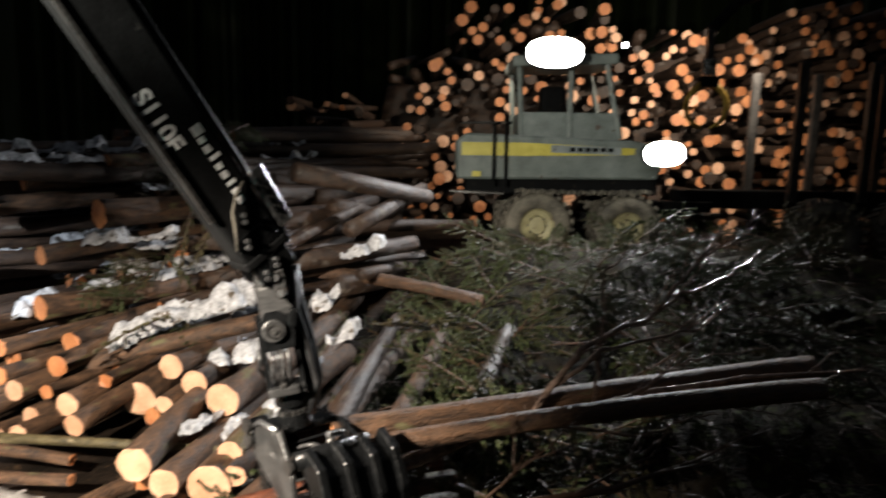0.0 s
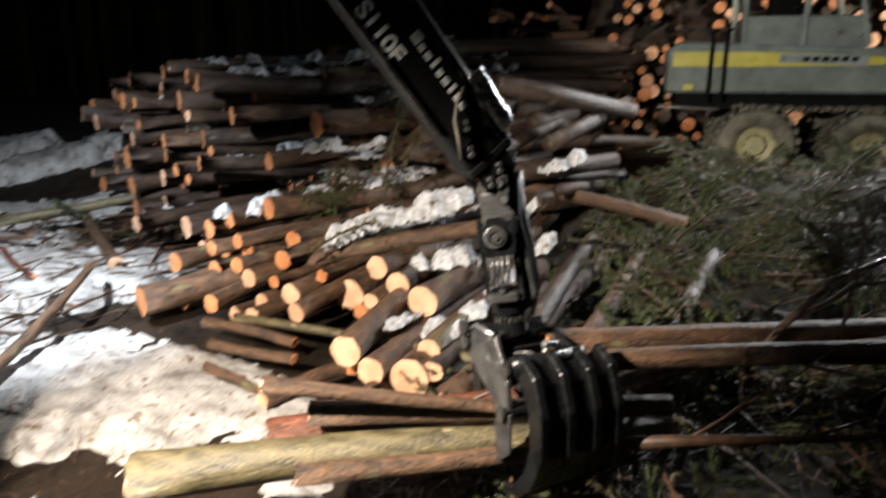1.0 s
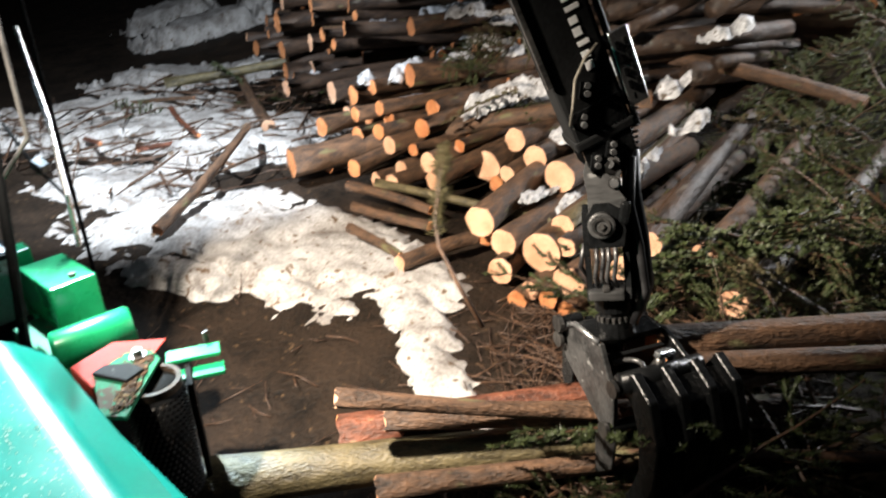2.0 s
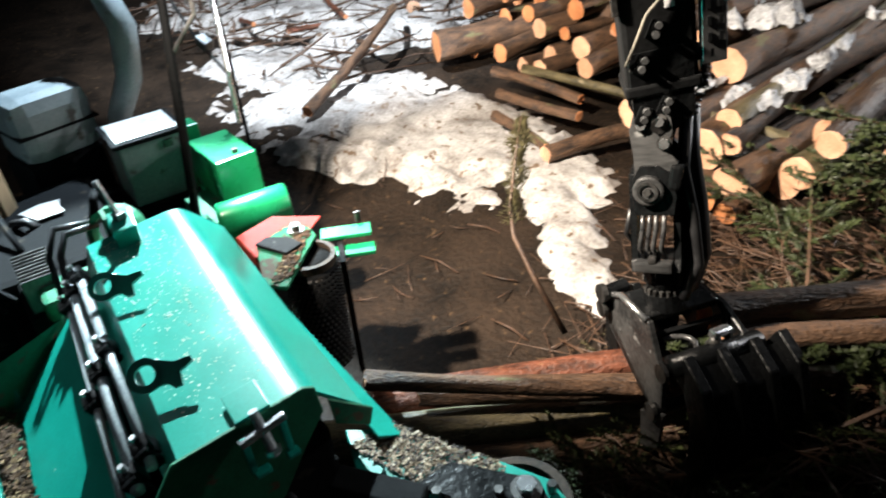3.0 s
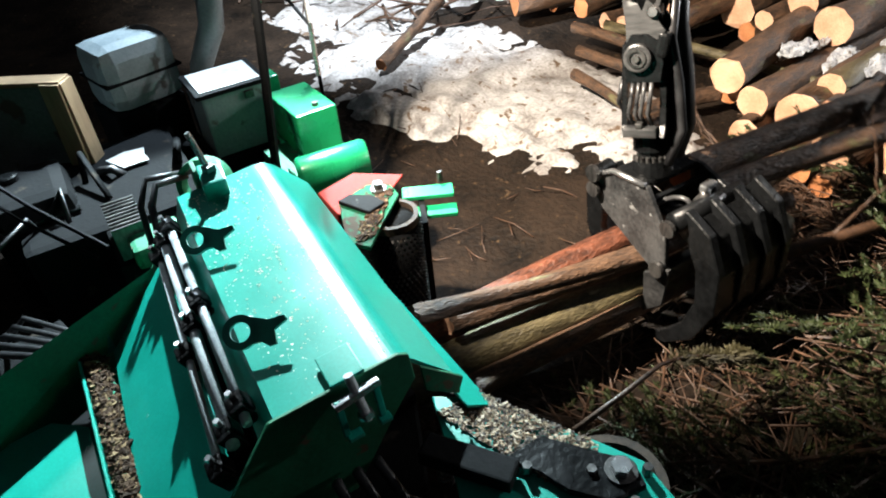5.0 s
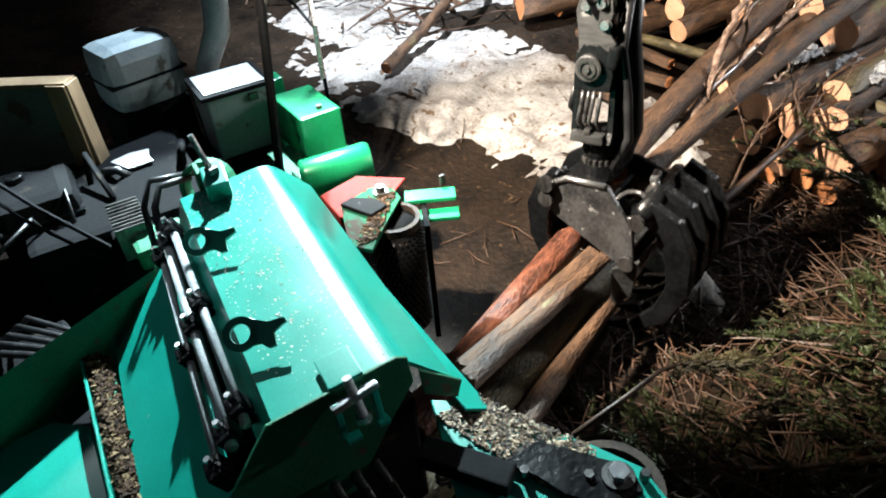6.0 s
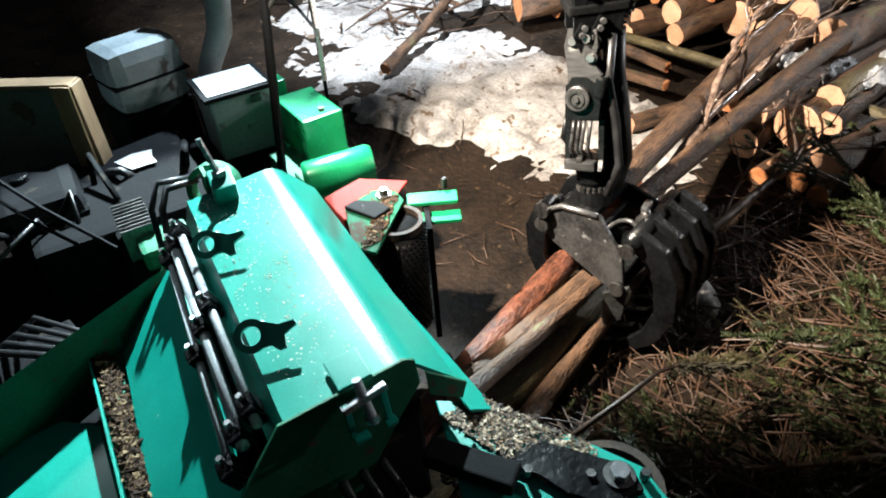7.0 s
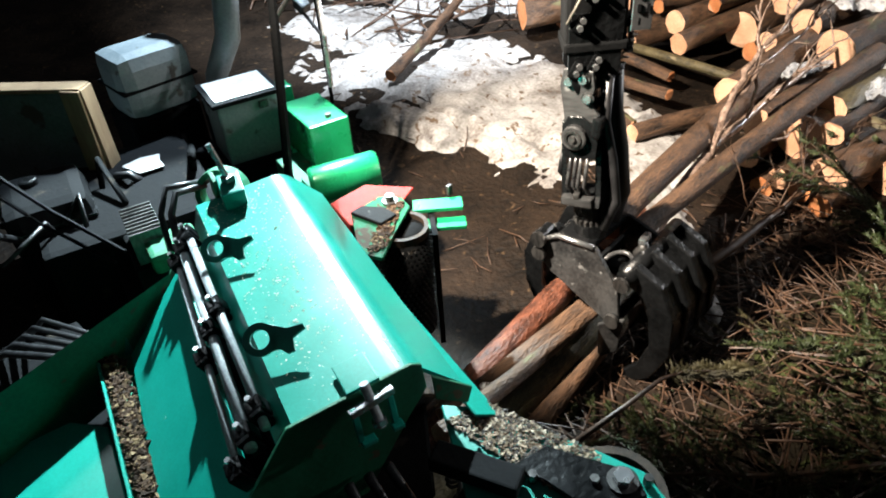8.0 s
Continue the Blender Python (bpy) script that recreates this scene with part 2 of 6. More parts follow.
def prism(outline, z0, z1, w=0.004, turn=None):
    """A plate with the outline (x, y), from z0 to z1."""
    bm = bmesh.new()
    low = [bm.verts.new((x, y, z0)) for x, y in outline]
    high = [bm.verts.new((x, y, z1)) for x, y in outline]
    n = len(outline)
    bm.faces.new(low[::-1])
    bm.faces.new(high)
    for i in range(n):
        bm.faces.new((low[i], low[(i + 1) % n], high[(i + 1) % n], high[i]))
    if w:
        bevel(bm, w, 1)
    if turn is not None:
        bm.transform(turn)
    return bm


def sheet(corners, thick, w=0.003):
    """A plate through the 3D corners, with a thickness behind it."""
    bm = bmesh.new()
    c = [Vector(p) for p in corners]
    n = (c[1] - c[0]).cross(c[2] - c[0]).normalized() * thick
    a = [bm.verts.new(p) for p in c]
    b = [bm.verts.new(p - n) for p in c]
    k = len(c)
    bm.faces.new(a)
    bm.faces.new(b[::-1])
    for i in range(k):
        bm.faces.new((a[i], b[i], b[(i + 1) % k], a[(i + 1) % k]))
    if w:
        bevel(bm, w, 1)
    return bm


def ring(outer, inner, thick, sides=20, centre=(0, 0, 0), turn=(0, 0, 0)):
    bm = bmesh.new()
    loops = []
    for r, z in ((outer, 0), (outer, thick), (inner, thick), (inner, 0)):
        loops.append([bm.verts.new((r * math.cos(2 * math.pi * k / sides), r * math.sin(2 * math.pi * k / sides), z)) for k in range(sides)])
    for i in range(4):
        a, b = loops[i], loops[(i + 1) % 4]
        for k in range(sides):
            bm.faces.new((a[k], a[(k + 1) % sides], b[(k + 1) % sides], b[k]))
    bm.transform(pose(*centre, *turn))
    return bm


# ---- ground ----
def smooth(a, b, x):
    t = min(1, max(0, (x - a) / (b - a)))
    return t * t * (3 - 2 * t)


def ground_z(x, y):
    z = 0.92 * smooth(7.0, 12.0, y + 0.25 * x)
    near = 1 - smooth(25, 40, math.hypot(x, y - 6))
    z += near * (0.10 * noise.noise((x * 0.7, y * 0.7, 0)) + 0.05 * noise.noise((x * 2.3, y * 2.3, 4)) + 0.022 * noise.noise((x * 7, y * 7, 8)))
    z -= 0.16 * math.exp(-((x + 3.0) / 1.5) ** 2 - ((y - 2.5) / 1.0) ** 2)
    return z


def steps(a, b, fine, far):
    v = list(np.arange(a, b, fine))
    out = [far * (k / 10) ** 3 for k in range(1, 11)]
    return [a - d for d in reversed(out)] + v + [b + d for d in out]


def build_ground():
    xs, ys = steps(-11, 13, 0.14, 400), steps(-4, 20, 0.14, 400)
    verts = [(x, y, ground_z(x, y)) for y in ys for x in xs]
    n = len(xs)
    faces = [(j * n + i, j * n + i + 1, (j + 1) * n + i + 1, (j + 1) * n + i) for j in range(len(ys) - 1) for i in range(n - 1)]
    me = bpy.data.meshes.new("ground")
    me.from_pydata(verts, [], faces)
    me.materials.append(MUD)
    for p in me.polygons:
        p.use_smooth = True
    tagged(new("ground", me), "dark churned wet mud of a forest landing", "ground", kind="structure")


build_ground()


def snow_field(name, blobs, label, thick=0.09, cell=0.05, rough=1.0):
    """Trodden snow: a sheet that dips under the mud at its uneven rim. blobs: x, y, rx, ry, turn."""
    x0 = min(b[0] - 1.4 * max(b[2], b[3]) for b in blobs)
    x1 = max(b[0] + 1.4 * max(b[2], b[3]) for b in blobs)
    y0 = min(b[1] - 1.4 * max(b[2], b[3]) for b in blobs)
    y1 = max(b[1] + 1.4 * max(b[2], b[3]) for b in blobs)
    nx, ny = int((x1 - x0) / cell), int((y1 - y0) / cell)
    index, verts, faces, keep = {}, [], [], {}
    for j in range(ny + 1):
        for i in range(nx + 1):
            x, y = x0 + i * cell, y0 + j * cell
            f = -1.0
            for bx, by, rx, ry, a in blobs:
                c, s = math.cos(radians(a)), math.sin(radians(a))
                u, v = ((x - bx) * c + (y - by) * s) / rx, (-(x - bx) * s + (y - by) * c) / ry
                f = max(f, 1 - math.hypot(u, v))
            f += rough * (0.28 * noise.noise((x * 1.1, y * 1.1, 20)) + 0.25 * noise.noise((x * 3.4, y * 3.4, 30)) + 0.20 * noise.noise((x * 9, y * 9, 40)))
            if f > -0.3:
                h = thick * min(1.0, f * 3.0) + 0.035 * noise.noise((x * 4, y * 4, 50)) * smooth(0, 0.3, f) + 0.02 * noise.noise((x * 11, y * 11, 60))
                index[i, j] = len(verts)
                verts.append((x, y, ground_z(x, y) + h))
    for i, j in index:
        q = [(i, j), (i + 1, j), (i + 1, j + 1), (i, j + 1)]
        if all(k in index for k in q):
            faces.append([index[k] for k in q])
    me = bpy.data.meshes.new(name)
    me.from_pydata(verts, [], faces)
    me.materials.append(SNOW)
    for p in me.polygons:
        p.use_smooth = True
    return tagged(new(name, me), label, "snow", kind="stuff")


snow_field("trodden_snow", [(-3.9, 4.3, 1.5, 0.75, -8), (-5.3, 4.4, 1.3, 0.9, 20), (-2.15, 3.82, 0.75, 0.22, -32), (-6.8, 4.8, 1.2, 0.7, 10), (-3.6, 4.75, 1.1, 0.6, -15), (-2.45, 4.30, 0.70, 0.40, -25)], "dirty trodden snow with bark crumbs on the mud", 0.09, 0.05, 1.35)
snow_field("snow_patch", [(-1.62, 3.30, 0.50, 0.24, -38), (-1.30, 3.02, 0.30, 0.16, -30), (-4.35, 3.45, 0.6, 0.26, 12)], "scattered half-melted snow patches on wet mud", 0.07, 0.035, 1.7)
snow_field("ploughed_snow", [(-7.2, 6.8, 2.0, 0.55, 48), (-8.3, 6.5, 2.2, 0.6, 42), (-10.8, 9.6, 2.0, 0.9, 40), (-6.2, 6.2, 1.1, 0.5, 40), (-9.6, 7.2, 1.8, 0.7, 44)], "heaped white snow beside the log pile", 0.26, 0.06, 1.3)
snow_field("distant_snow", [(-13.5, 12.6, 1.6, 0.7, 35), (-12.2, 14.2, 1.5, 0.6, 30), (-15.5, 13.5, 1.4, 0.7, 30)], "patches of white snow before the dark backdrop", 0.45, 0.09, 1.4)


def dark_backdrop():
    """An added dark ring round the landing that hides the sky, with an uneven line of spruce tops."""
    rnd = random.Random(8)
    n = 900
    verts, faces = [], []
    top = 0.0
    for k in range(n):
        a = 2 * math.pi * k / n
        if k % 5 == 0:
            peak = rnd.uniform(24, 33)
        top = peak - (0.0, 2.2, 4.0, 3.2, 1.4)[k % 5] + rnd.uniform(-0.5, 0.5)
        r = 48 + rnd.uniform(-1.5, 1.5)
        x, y = r * math.cos(a), 6 + r * math.sin(a)
        verts += [(x, y, -1.0), (x * 1.01, y * 1.01, 5 + rnd.uniform(-1, 1)), (x, y, top)]
    for k in range(n):
        p, q = 3 * k, 3 * ((k + 1) % n)
        faces += [(p, q, q + 1, p + 1), (p + 1, q + 1, q + 2, p + 2)]
    me = bpy.data.meshes.new("backdrop")
    me.from_pydata(verts, [], faces)
    me.materials.append(NEEDLE)
    tagged(new("backdrop", me), "added dark backdrop with spruce tops that hides the night sky", "forest", kind="structure")


dark_backdrop()


# ---- logs ----
def log_mesh(length, r0, r1, seed, bark, wood, sides=16, bend=0.02, rough=0.06, segments=None):
    """A log along +X with cut ends: uneven, slightly bent, with knots."""
    rnd = random.Random(seed)
    n = segments or max(5, int(length / 0.35))
    bm = bmesh.new()
    rings = []
    for i in range(n + 1):
        t = i / n
        x = length * t
        r = r0 + (r1 - r0) * t
        if i == 0:
            r *= 1.05
        off = (bend * length * math.sin(math.pi * t) * math.cos(seed), bend * length * math.sin(math.pi * t) * math.sin(seed))
        loop = []
        for k in range(sides):
            a = 2 * math.pi * k / sides
            rr = r * (1 + rough * noise.noise((x * 2.2 + seed * 3.1, math.cos(a) * 1.3, math.sin(a) * 1.3)) + 0.5 * rough * rnd.uniform(-1, 1))
            loop.append(bm.verts.new((x + (0.012 * rnd.uniform(-1, 1) if i in (0, n) else 0), off[0] + rr * math.cos(a), off[1] + rr * math.sin(a))))
        rings.append(loop)
    for a, b in zip(rings, rings[1:]):
        for k in range(sides):
            bm.faces.new((a[k], b[k], b[(k + 1) % sides], a[(k + 1) % sides])).smooth = True
    for loop, s in ((rings[0], 1), (rings[-1], -1)):
        f = bm.faces.new(loop if s > 0 else loop[::-1])
        f.material_index = 1
        res = bmesh.ops.inset_individual(bm, faces=[f], thickness=0.06 * r1, depth=0.004)
        for q in res["faces"]:
            q.material_index = 0
    me = bpy.data.meshes.new("log")
    bmesh.ops.recalc_face_normals(bm, faces=bm.faces)
    bm.to_mesh(me)
    bm.free()
    me.materials.append(bark)
    me.materials.append(wood)
    return me


def along(p, heading, tilt=0.0, spin=0.0):
    """A pose at p whose +X points to heading (degrees from +x) and rises by tilt."""
    return Matrix.Translation(p) @ pose(0, 0, 0, 0, 0, heading) @ pose(0, 0, 0, 0, -tilt, 0) @ pose(0, 0, 0, spin, 0, 0)


LOG_LABEL = {"wet": "dark-barked log with an orange end", "lit": "spruce log with rough brown bark and pale fresh-cut end", "red": "stripped reddish log with an orange cut end", "birch": "grey-green barked log with a pale cut end"}
KINDS = [(BARK, WOOD_END, "lit"), (BARK, WOOD_RED, "red"), (BARK_GREEN, WOOD_END, "birch"), (BARK_RED, WOOD_RED, "red"), (BARK_DARK, WOOD_RED, "wet"), (BARK_DARK, WOOD_END, "wet")]
STOCK = {}
SNOW_SPANS = []
SNOW_RND = random.Random(66)


def place_log(r, length, m, kind, group, variant):
    """A log of the stock, sized by a shared mesh per radius class."""
    key = (round(r, 2), round(length, 1), kind, variant)
    if key not in STOCK:
        bark, wood, _ = KINDS[kind]
        STOCK[key] = log_mesh(length, r, r * 0.86, 11 * variant + int(r * 1000) + kind, bark, wood)
    ob = new("log", STOCK[key])
    ob.matrix_world = m
    if SNOW_RND.random() < {"logs of the back stack": 0.34, "logs of the near pile": 0.22}.get(group, 0):
        a = SNOW_RND.uniform(0.15, 1.2)
        b = a + SNOW_RND.uniform(0.5, 1.6)
        top = Vector((0, 0, 0.86 * r))
        SNOW_SPANS.append((m @ Vector((a, 0, 0)) + top, m @ Vector((b, 0, 0)) + top, 0.55 * r, 0.085))
    return tagged(ob, LOG_LABEL[KINDS[kind][2]], "log", group)


# logs of the near pile whose cut ends face the work lamp: x, y, z, radius, heading, kind
NEAR = [
    (-2.60, 6.20, 0.46, 0.165, 80, 0), (-1.62, 5.73, 0.64, 0.15, 78, 0), (-3.51, 5.92, 0.37, 0.10, 76, 0), (-2.86, 5.49, 0.48, 0.095, 78, 0), (-1.97, 6.00, 0.69, 0.13, 78, 0), (-2.25, 6.15, 0.81, 0.12, 76, 0),
    (-2.21, 5.85, 0.54, 0.085, 80, 0), (-3.06, 5.75, 0.57, 0.11, 78, 0), (-3.64, 5.90, 0.64, 0.105, 74, 0), (-3.44, 5.60, 0.34, 0.085, 78, 0), (-3.90, 6.10, 0.71, 0.085, 74, 1), (-3.33, 6.10, 0.82, 0.10, 74, 1),
    (-2.82, 6.00, 0.71, 0.07, 76, 1), (-4.14, 5.90, 0.30, 0.10, 75, 1), (-5.04, 6.50, 0.53, 0.115, 72, 1), (-4.66, 6.10, 0.20, 0.09, 74, 1), (-3.74, 5.75, 0.28, 0.08, 76, 0), (-3.36, 5.95, 0.61, 0.065, 76, 1), (-5.00, 6.20, 0.27, 0.09, 72, 1),
    (-1.72, 4.65, 0.38, 0.12, 83, 0), (-1.96, 4.68, 0.52, 0.135, 84, 0), (-1.68, 4.50, 0.19, 0.11, 83, 0), (-1.40, 4.70, 0.34, 0.165, 84, 0), (-1.29, 4.90, 0.52, 0.095, 83, 2), (-1.20, 4.72, 0.42, 0.085, 83, 0),
    (-1.07, 4.45, 0.24, 0.132, 82, 0), (-1.37, 4.40, 0.13, 0.078, 82, 0), (-1.45, 4.32, 0.06, 0.08, 82, 1), (-1.20, 4.35, 0.11, 0.08, 82, 1), (-1.02, 4.30, 0.08, 0.08, 82, 1), (-2.02, 4.92, 0.28, 0.095, 84, 1),
    (-2.45, 6.15, 0.30, 0.085, 80, 1), (-3.15, 6.05, 0.26, 0.085, 78, 0), (-2.95, 6.35, 0.52, 0.09, 76, 1), (-4.45, 6.45, 0.50, 0.11, 72, 1), (-4.10, 6.65, 0.68, 0.10, 70, 1), (-4.50, 6.50, 0.75, 0.09, 68, 1), (-4.14, 6.50, 0.87, 0.09, 68, 1),
    (-4.80, 6.90, 0.88, 0.12, 62, 1), (-4.51, 6.92, 1.00, 0.09, 64, 1), (-4.07, 7.10, 1.15, 0.135, 60, 1), (-3.10, 6.65, 0.70, 0.12, 70, 1), (-3.55, 6.75, 0.86, 0.11, 70, 1), (-2.75, 6.75, 0.72, 0.09, 62, 0), (-3.58, 7.12, 0.62, 0.11, 56, 0),
    (-4.55, 6.85, 0.66, 0.12, 68, 1), (-4.95, 6.95, 0.60, 0.10, 68, 0), (-0.70, 4.75, 0.30, 0.12, 82, 2), (-0.62, 5.10, 0.48, 0.12, 80, 0), (-0.80, 4.85, 0.14, 0.12, 82, 2),
    (-4.50, 7.90, 1.61, 0.115, 55, 1), (-3.97, 8.30, 2.08, 0.18, 52, 1), (-5.85, 9.00, 2.53, 0.145, 50, 1), (-5.33, 9.00, 2.45, 0.13, 50, 1), (-6.17, 9.10, 2.52, 0.12, 48, 1), (-6.77, 9.40, 2.82, 0.125, 48, 1), (-5.48, 8.60, 2.14, 0.13, 50, 1),
    (-6.62, 8.50, 1.75, 0.11, 48, 1), (-6.23, 8.20, 1.38, 0.095, 50, 1), (-4.44, 9.50, 2.70, 0.115, 50, 1),
]


def near_pile():
    rnd = random.Random(5)
    for i, (x, y, z, r, h, k) in enumerate(NEAR):
        place_log(r, (3.6, 4.2)[i % 2], along((x, y, z), h + rnd.uniform(-3, 3), rnd.uniform(-0.5, 1.5), rnd.uniform(0, 360)), k, "logs of the near pile", i % 3)
    # a short billet that lies loose before the pile
    tagged(place_log(0.075, 0.8, along((-2.50, 4.22, 0.20), 62, 3, 20), 0, "", 7), "short thin billet lying loose on the snow", "log")


def back_pile():
    """The high stack behind: log ends towards the open side, snow between the layers."""
    rnd = random.Random(9)
    n = 0
    for row in range(15):
        z = 0.55 + 0.185 * row
        for col in range(9):
            s = col + 0.5 * (row % 2) + rnd.uniform(-0.2, 0.2)
            x = -3.2 - 0.44 * s + rnd.uniform(-0.3, 0.3)
            y = 7.5 + 0.50 * s + 0.24 * row + rnd.uniform(-0.25, 0.25)
            if rnd.random() < 0.10 or z < 0.3:
                continue
            r = rnd.choice((0.08, 0.10, 0.11, 0.13, 0.15))
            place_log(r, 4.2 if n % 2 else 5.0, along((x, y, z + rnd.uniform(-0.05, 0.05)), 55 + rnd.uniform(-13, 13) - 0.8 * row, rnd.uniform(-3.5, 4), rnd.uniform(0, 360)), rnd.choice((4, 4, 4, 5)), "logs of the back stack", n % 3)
            n += 1
    # the lower left shoulder of the stack
    for i in range(120):
        s = rnd.random()
        x, y = -5.4 - 4.6 * s + rnd.uniform(-0.3, 0.3), 7.8 + 2.9 * s + rnd.uniform(-0.9, 0.9)
        z = 0.30 + rnd.uniform(0, 2.7) * (1 - 0.30 * s) + 0.25 * s
        y += 0.30 * z
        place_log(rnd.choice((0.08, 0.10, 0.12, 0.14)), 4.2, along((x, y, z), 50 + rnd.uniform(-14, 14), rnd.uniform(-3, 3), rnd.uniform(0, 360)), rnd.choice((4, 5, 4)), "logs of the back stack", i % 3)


def far_pile():
    """The wall of cut ends behind the forwarder."""
    rnd = random.Random(21)
    bm = bmesh.new()

    def end_log(p, r, heading, tilt, wood):
        m = along(p, heading, tilt, rnd.uniform(0, 360))
        sides = 12
        loops = []
        for x, q in ((0, 0.97), (0.02, 1.0), (0.8, 0.98), (2.2, 0.9)):
            loops.append([bm.verts.new(m @ Vector((x, r * q * (1 + 0.07 * noise.noise((k, p[0] * 9, p[2] * 9))) * math.cos(2 * math.pi * k / sides), r * q * math.sin(2 * math.pi * k / sides)))) for k in range(sides)])
        for a, b in zip(loops, loops[1:]):
            for k in range(sides):
                bm.faces.new((a[k], b[k], b[(k + 1) % sides], a[(k + 1) % sides])).smooth = True
        bm.faces.new(loops[0]).material_index = wood

    for row in range(24):
        for col in range(58):
            x = -0.8 + 0.30 * col + 0.15 * (row % 2) + rnd.uniform(-0.11, 0.11)
            z = 1.0 + 0.25 * row + rnd.uniform(-0.09, 0.09)
            top = 6.4 + 0.5 * math.sin(x * 0.7) + 0.3 * math.sin(x * 2.1) - 2.2 * smooth(1.4, -1.0, x)
            if z > top or rnd.random() < 0.42:
                continue
            r = rnd.choice((0.08, 0.10, 0.11, 0.13, 0.16))
            end_log((x, 16.6 + 0.03 * row + rnd.uniform(0, 0.6), z), r, 90 + rnd.uniform(-9, 9), rnd.uniform(-4, 4), rnd.choice((0, 1, 2, 2)))
    for i in range(30):
        x, z = -2.3 + rnd.uniform(-0.6, 1.0), 2.0 + rnd.uniform(0, 2.1)
        end_log((x, 14.2 + rnd.uniform(0, 0.8), z), rnd.choice((0.07, 0.09, 0.11)), 86 + rnd.uniform(-12, 12), rnd.uniform(-2, 4), rnd.choice((0, 1, 2)))
    ob = part("far_log_pile", bm, (BARK_DARK, WOOD_END, WOOD_RED), None, "high wall of stacked logs with orange cut ends")
    tagged(ob, category="log pile", kind="stuff")


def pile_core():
    """Added dark filler logs within the piles, so that the gaps between the logs read as deep shade."""
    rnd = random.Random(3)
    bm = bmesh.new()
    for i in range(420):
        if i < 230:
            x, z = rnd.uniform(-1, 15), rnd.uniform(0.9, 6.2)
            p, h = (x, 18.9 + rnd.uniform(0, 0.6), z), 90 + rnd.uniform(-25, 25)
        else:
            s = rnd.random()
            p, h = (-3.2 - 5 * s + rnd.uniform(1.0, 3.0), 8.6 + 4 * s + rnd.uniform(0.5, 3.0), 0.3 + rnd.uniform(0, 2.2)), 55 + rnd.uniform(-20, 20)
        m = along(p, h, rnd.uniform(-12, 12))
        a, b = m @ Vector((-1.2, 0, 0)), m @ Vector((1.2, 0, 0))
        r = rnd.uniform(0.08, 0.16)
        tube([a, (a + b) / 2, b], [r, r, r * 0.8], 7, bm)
    tagged(part("pile_core", bm, BARK_DARK, None, "dark filler logs inside the timber piles", True), category="log pile", kind="stuff")
    # a dark sheet added behind the far pile, for the shade in its gaps
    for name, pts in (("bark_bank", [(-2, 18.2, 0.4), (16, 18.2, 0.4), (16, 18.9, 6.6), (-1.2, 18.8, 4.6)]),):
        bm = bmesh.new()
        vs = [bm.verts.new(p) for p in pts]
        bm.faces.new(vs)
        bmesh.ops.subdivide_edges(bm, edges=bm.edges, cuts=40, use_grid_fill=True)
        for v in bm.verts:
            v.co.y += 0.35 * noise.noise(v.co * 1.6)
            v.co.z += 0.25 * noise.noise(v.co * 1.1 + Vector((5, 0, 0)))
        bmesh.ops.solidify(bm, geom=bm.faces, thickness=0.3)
        tagged(part(name, bm, BARK_DARK, None, "added dark backing sheet behind the far pile", True), category="bank", kind="stuff")


def snow_cap(name, spans, label):
    """Lumpy snow on the upper sides of logs. spans: start, end, width, height."""
    bm = bmesh.new()
    rnd = random.Random(len(spans))
    for a, b, w, h in spans:
        a, b = Vector(a), Vector(b)
        d = b - a
        L = d.length
        d.normalize()
        side = d.cross(Vector((0, 0, 1))).normalized()
        w, h = 1.5 * w, 0.6 * h
        n, k = max(6, int(L / 0.022)), 19
        rows = []
        for i in range(n + 1):
            t = i / n
            env = max(0.0, math.sin(math.pi * t)) ** 0.35
            row = []
            for j in range(k):
                s = j / (k - 1) * 2 - 1
                q = a + d * (L * t)
                nn = noise.noise(q * 6 + side * s * 2)
                gap = smooth(-0.28, 0.12, noise.noise(q * 3.3))
                ww = w * env * (0.25 + 0.75 * gap) * (1 + 0.6 * noise.noise(q * 7 + side * s))
                zz = h * env * (gap * 1.2 - 0.2) * (1 - s * s) * (1 + 1.2 * nn) - 0.8 * h * s * s + 0.035 * noise.noise(q * 17 + side * s * 5) + 0.03 * noise.noise(q * 38 + side * s * 11) - 0.06 * (1 - gap)
                row.append(bm.verts.new(q + side * s * ww + Vector((0, 0, zz))))
            rows.append(row)
        for r0, r1 in zip(rows, rows[1:]):
            for j in range(k - 1):
                bm.faces.new((r0[j], r0[j + 1], r1[j + 1], r1[j])).smooth = True
    return tagged(part(name, bm, SNOW_CLEAN, None, label, True), category="snow", kind="stuff")


near_pile()
back_pile()
far_pile()
pile_core()


# ---- the wood chipper ----
MACHINE = pose(-1.12, 0.655, 0, 0, 0, -13.5)


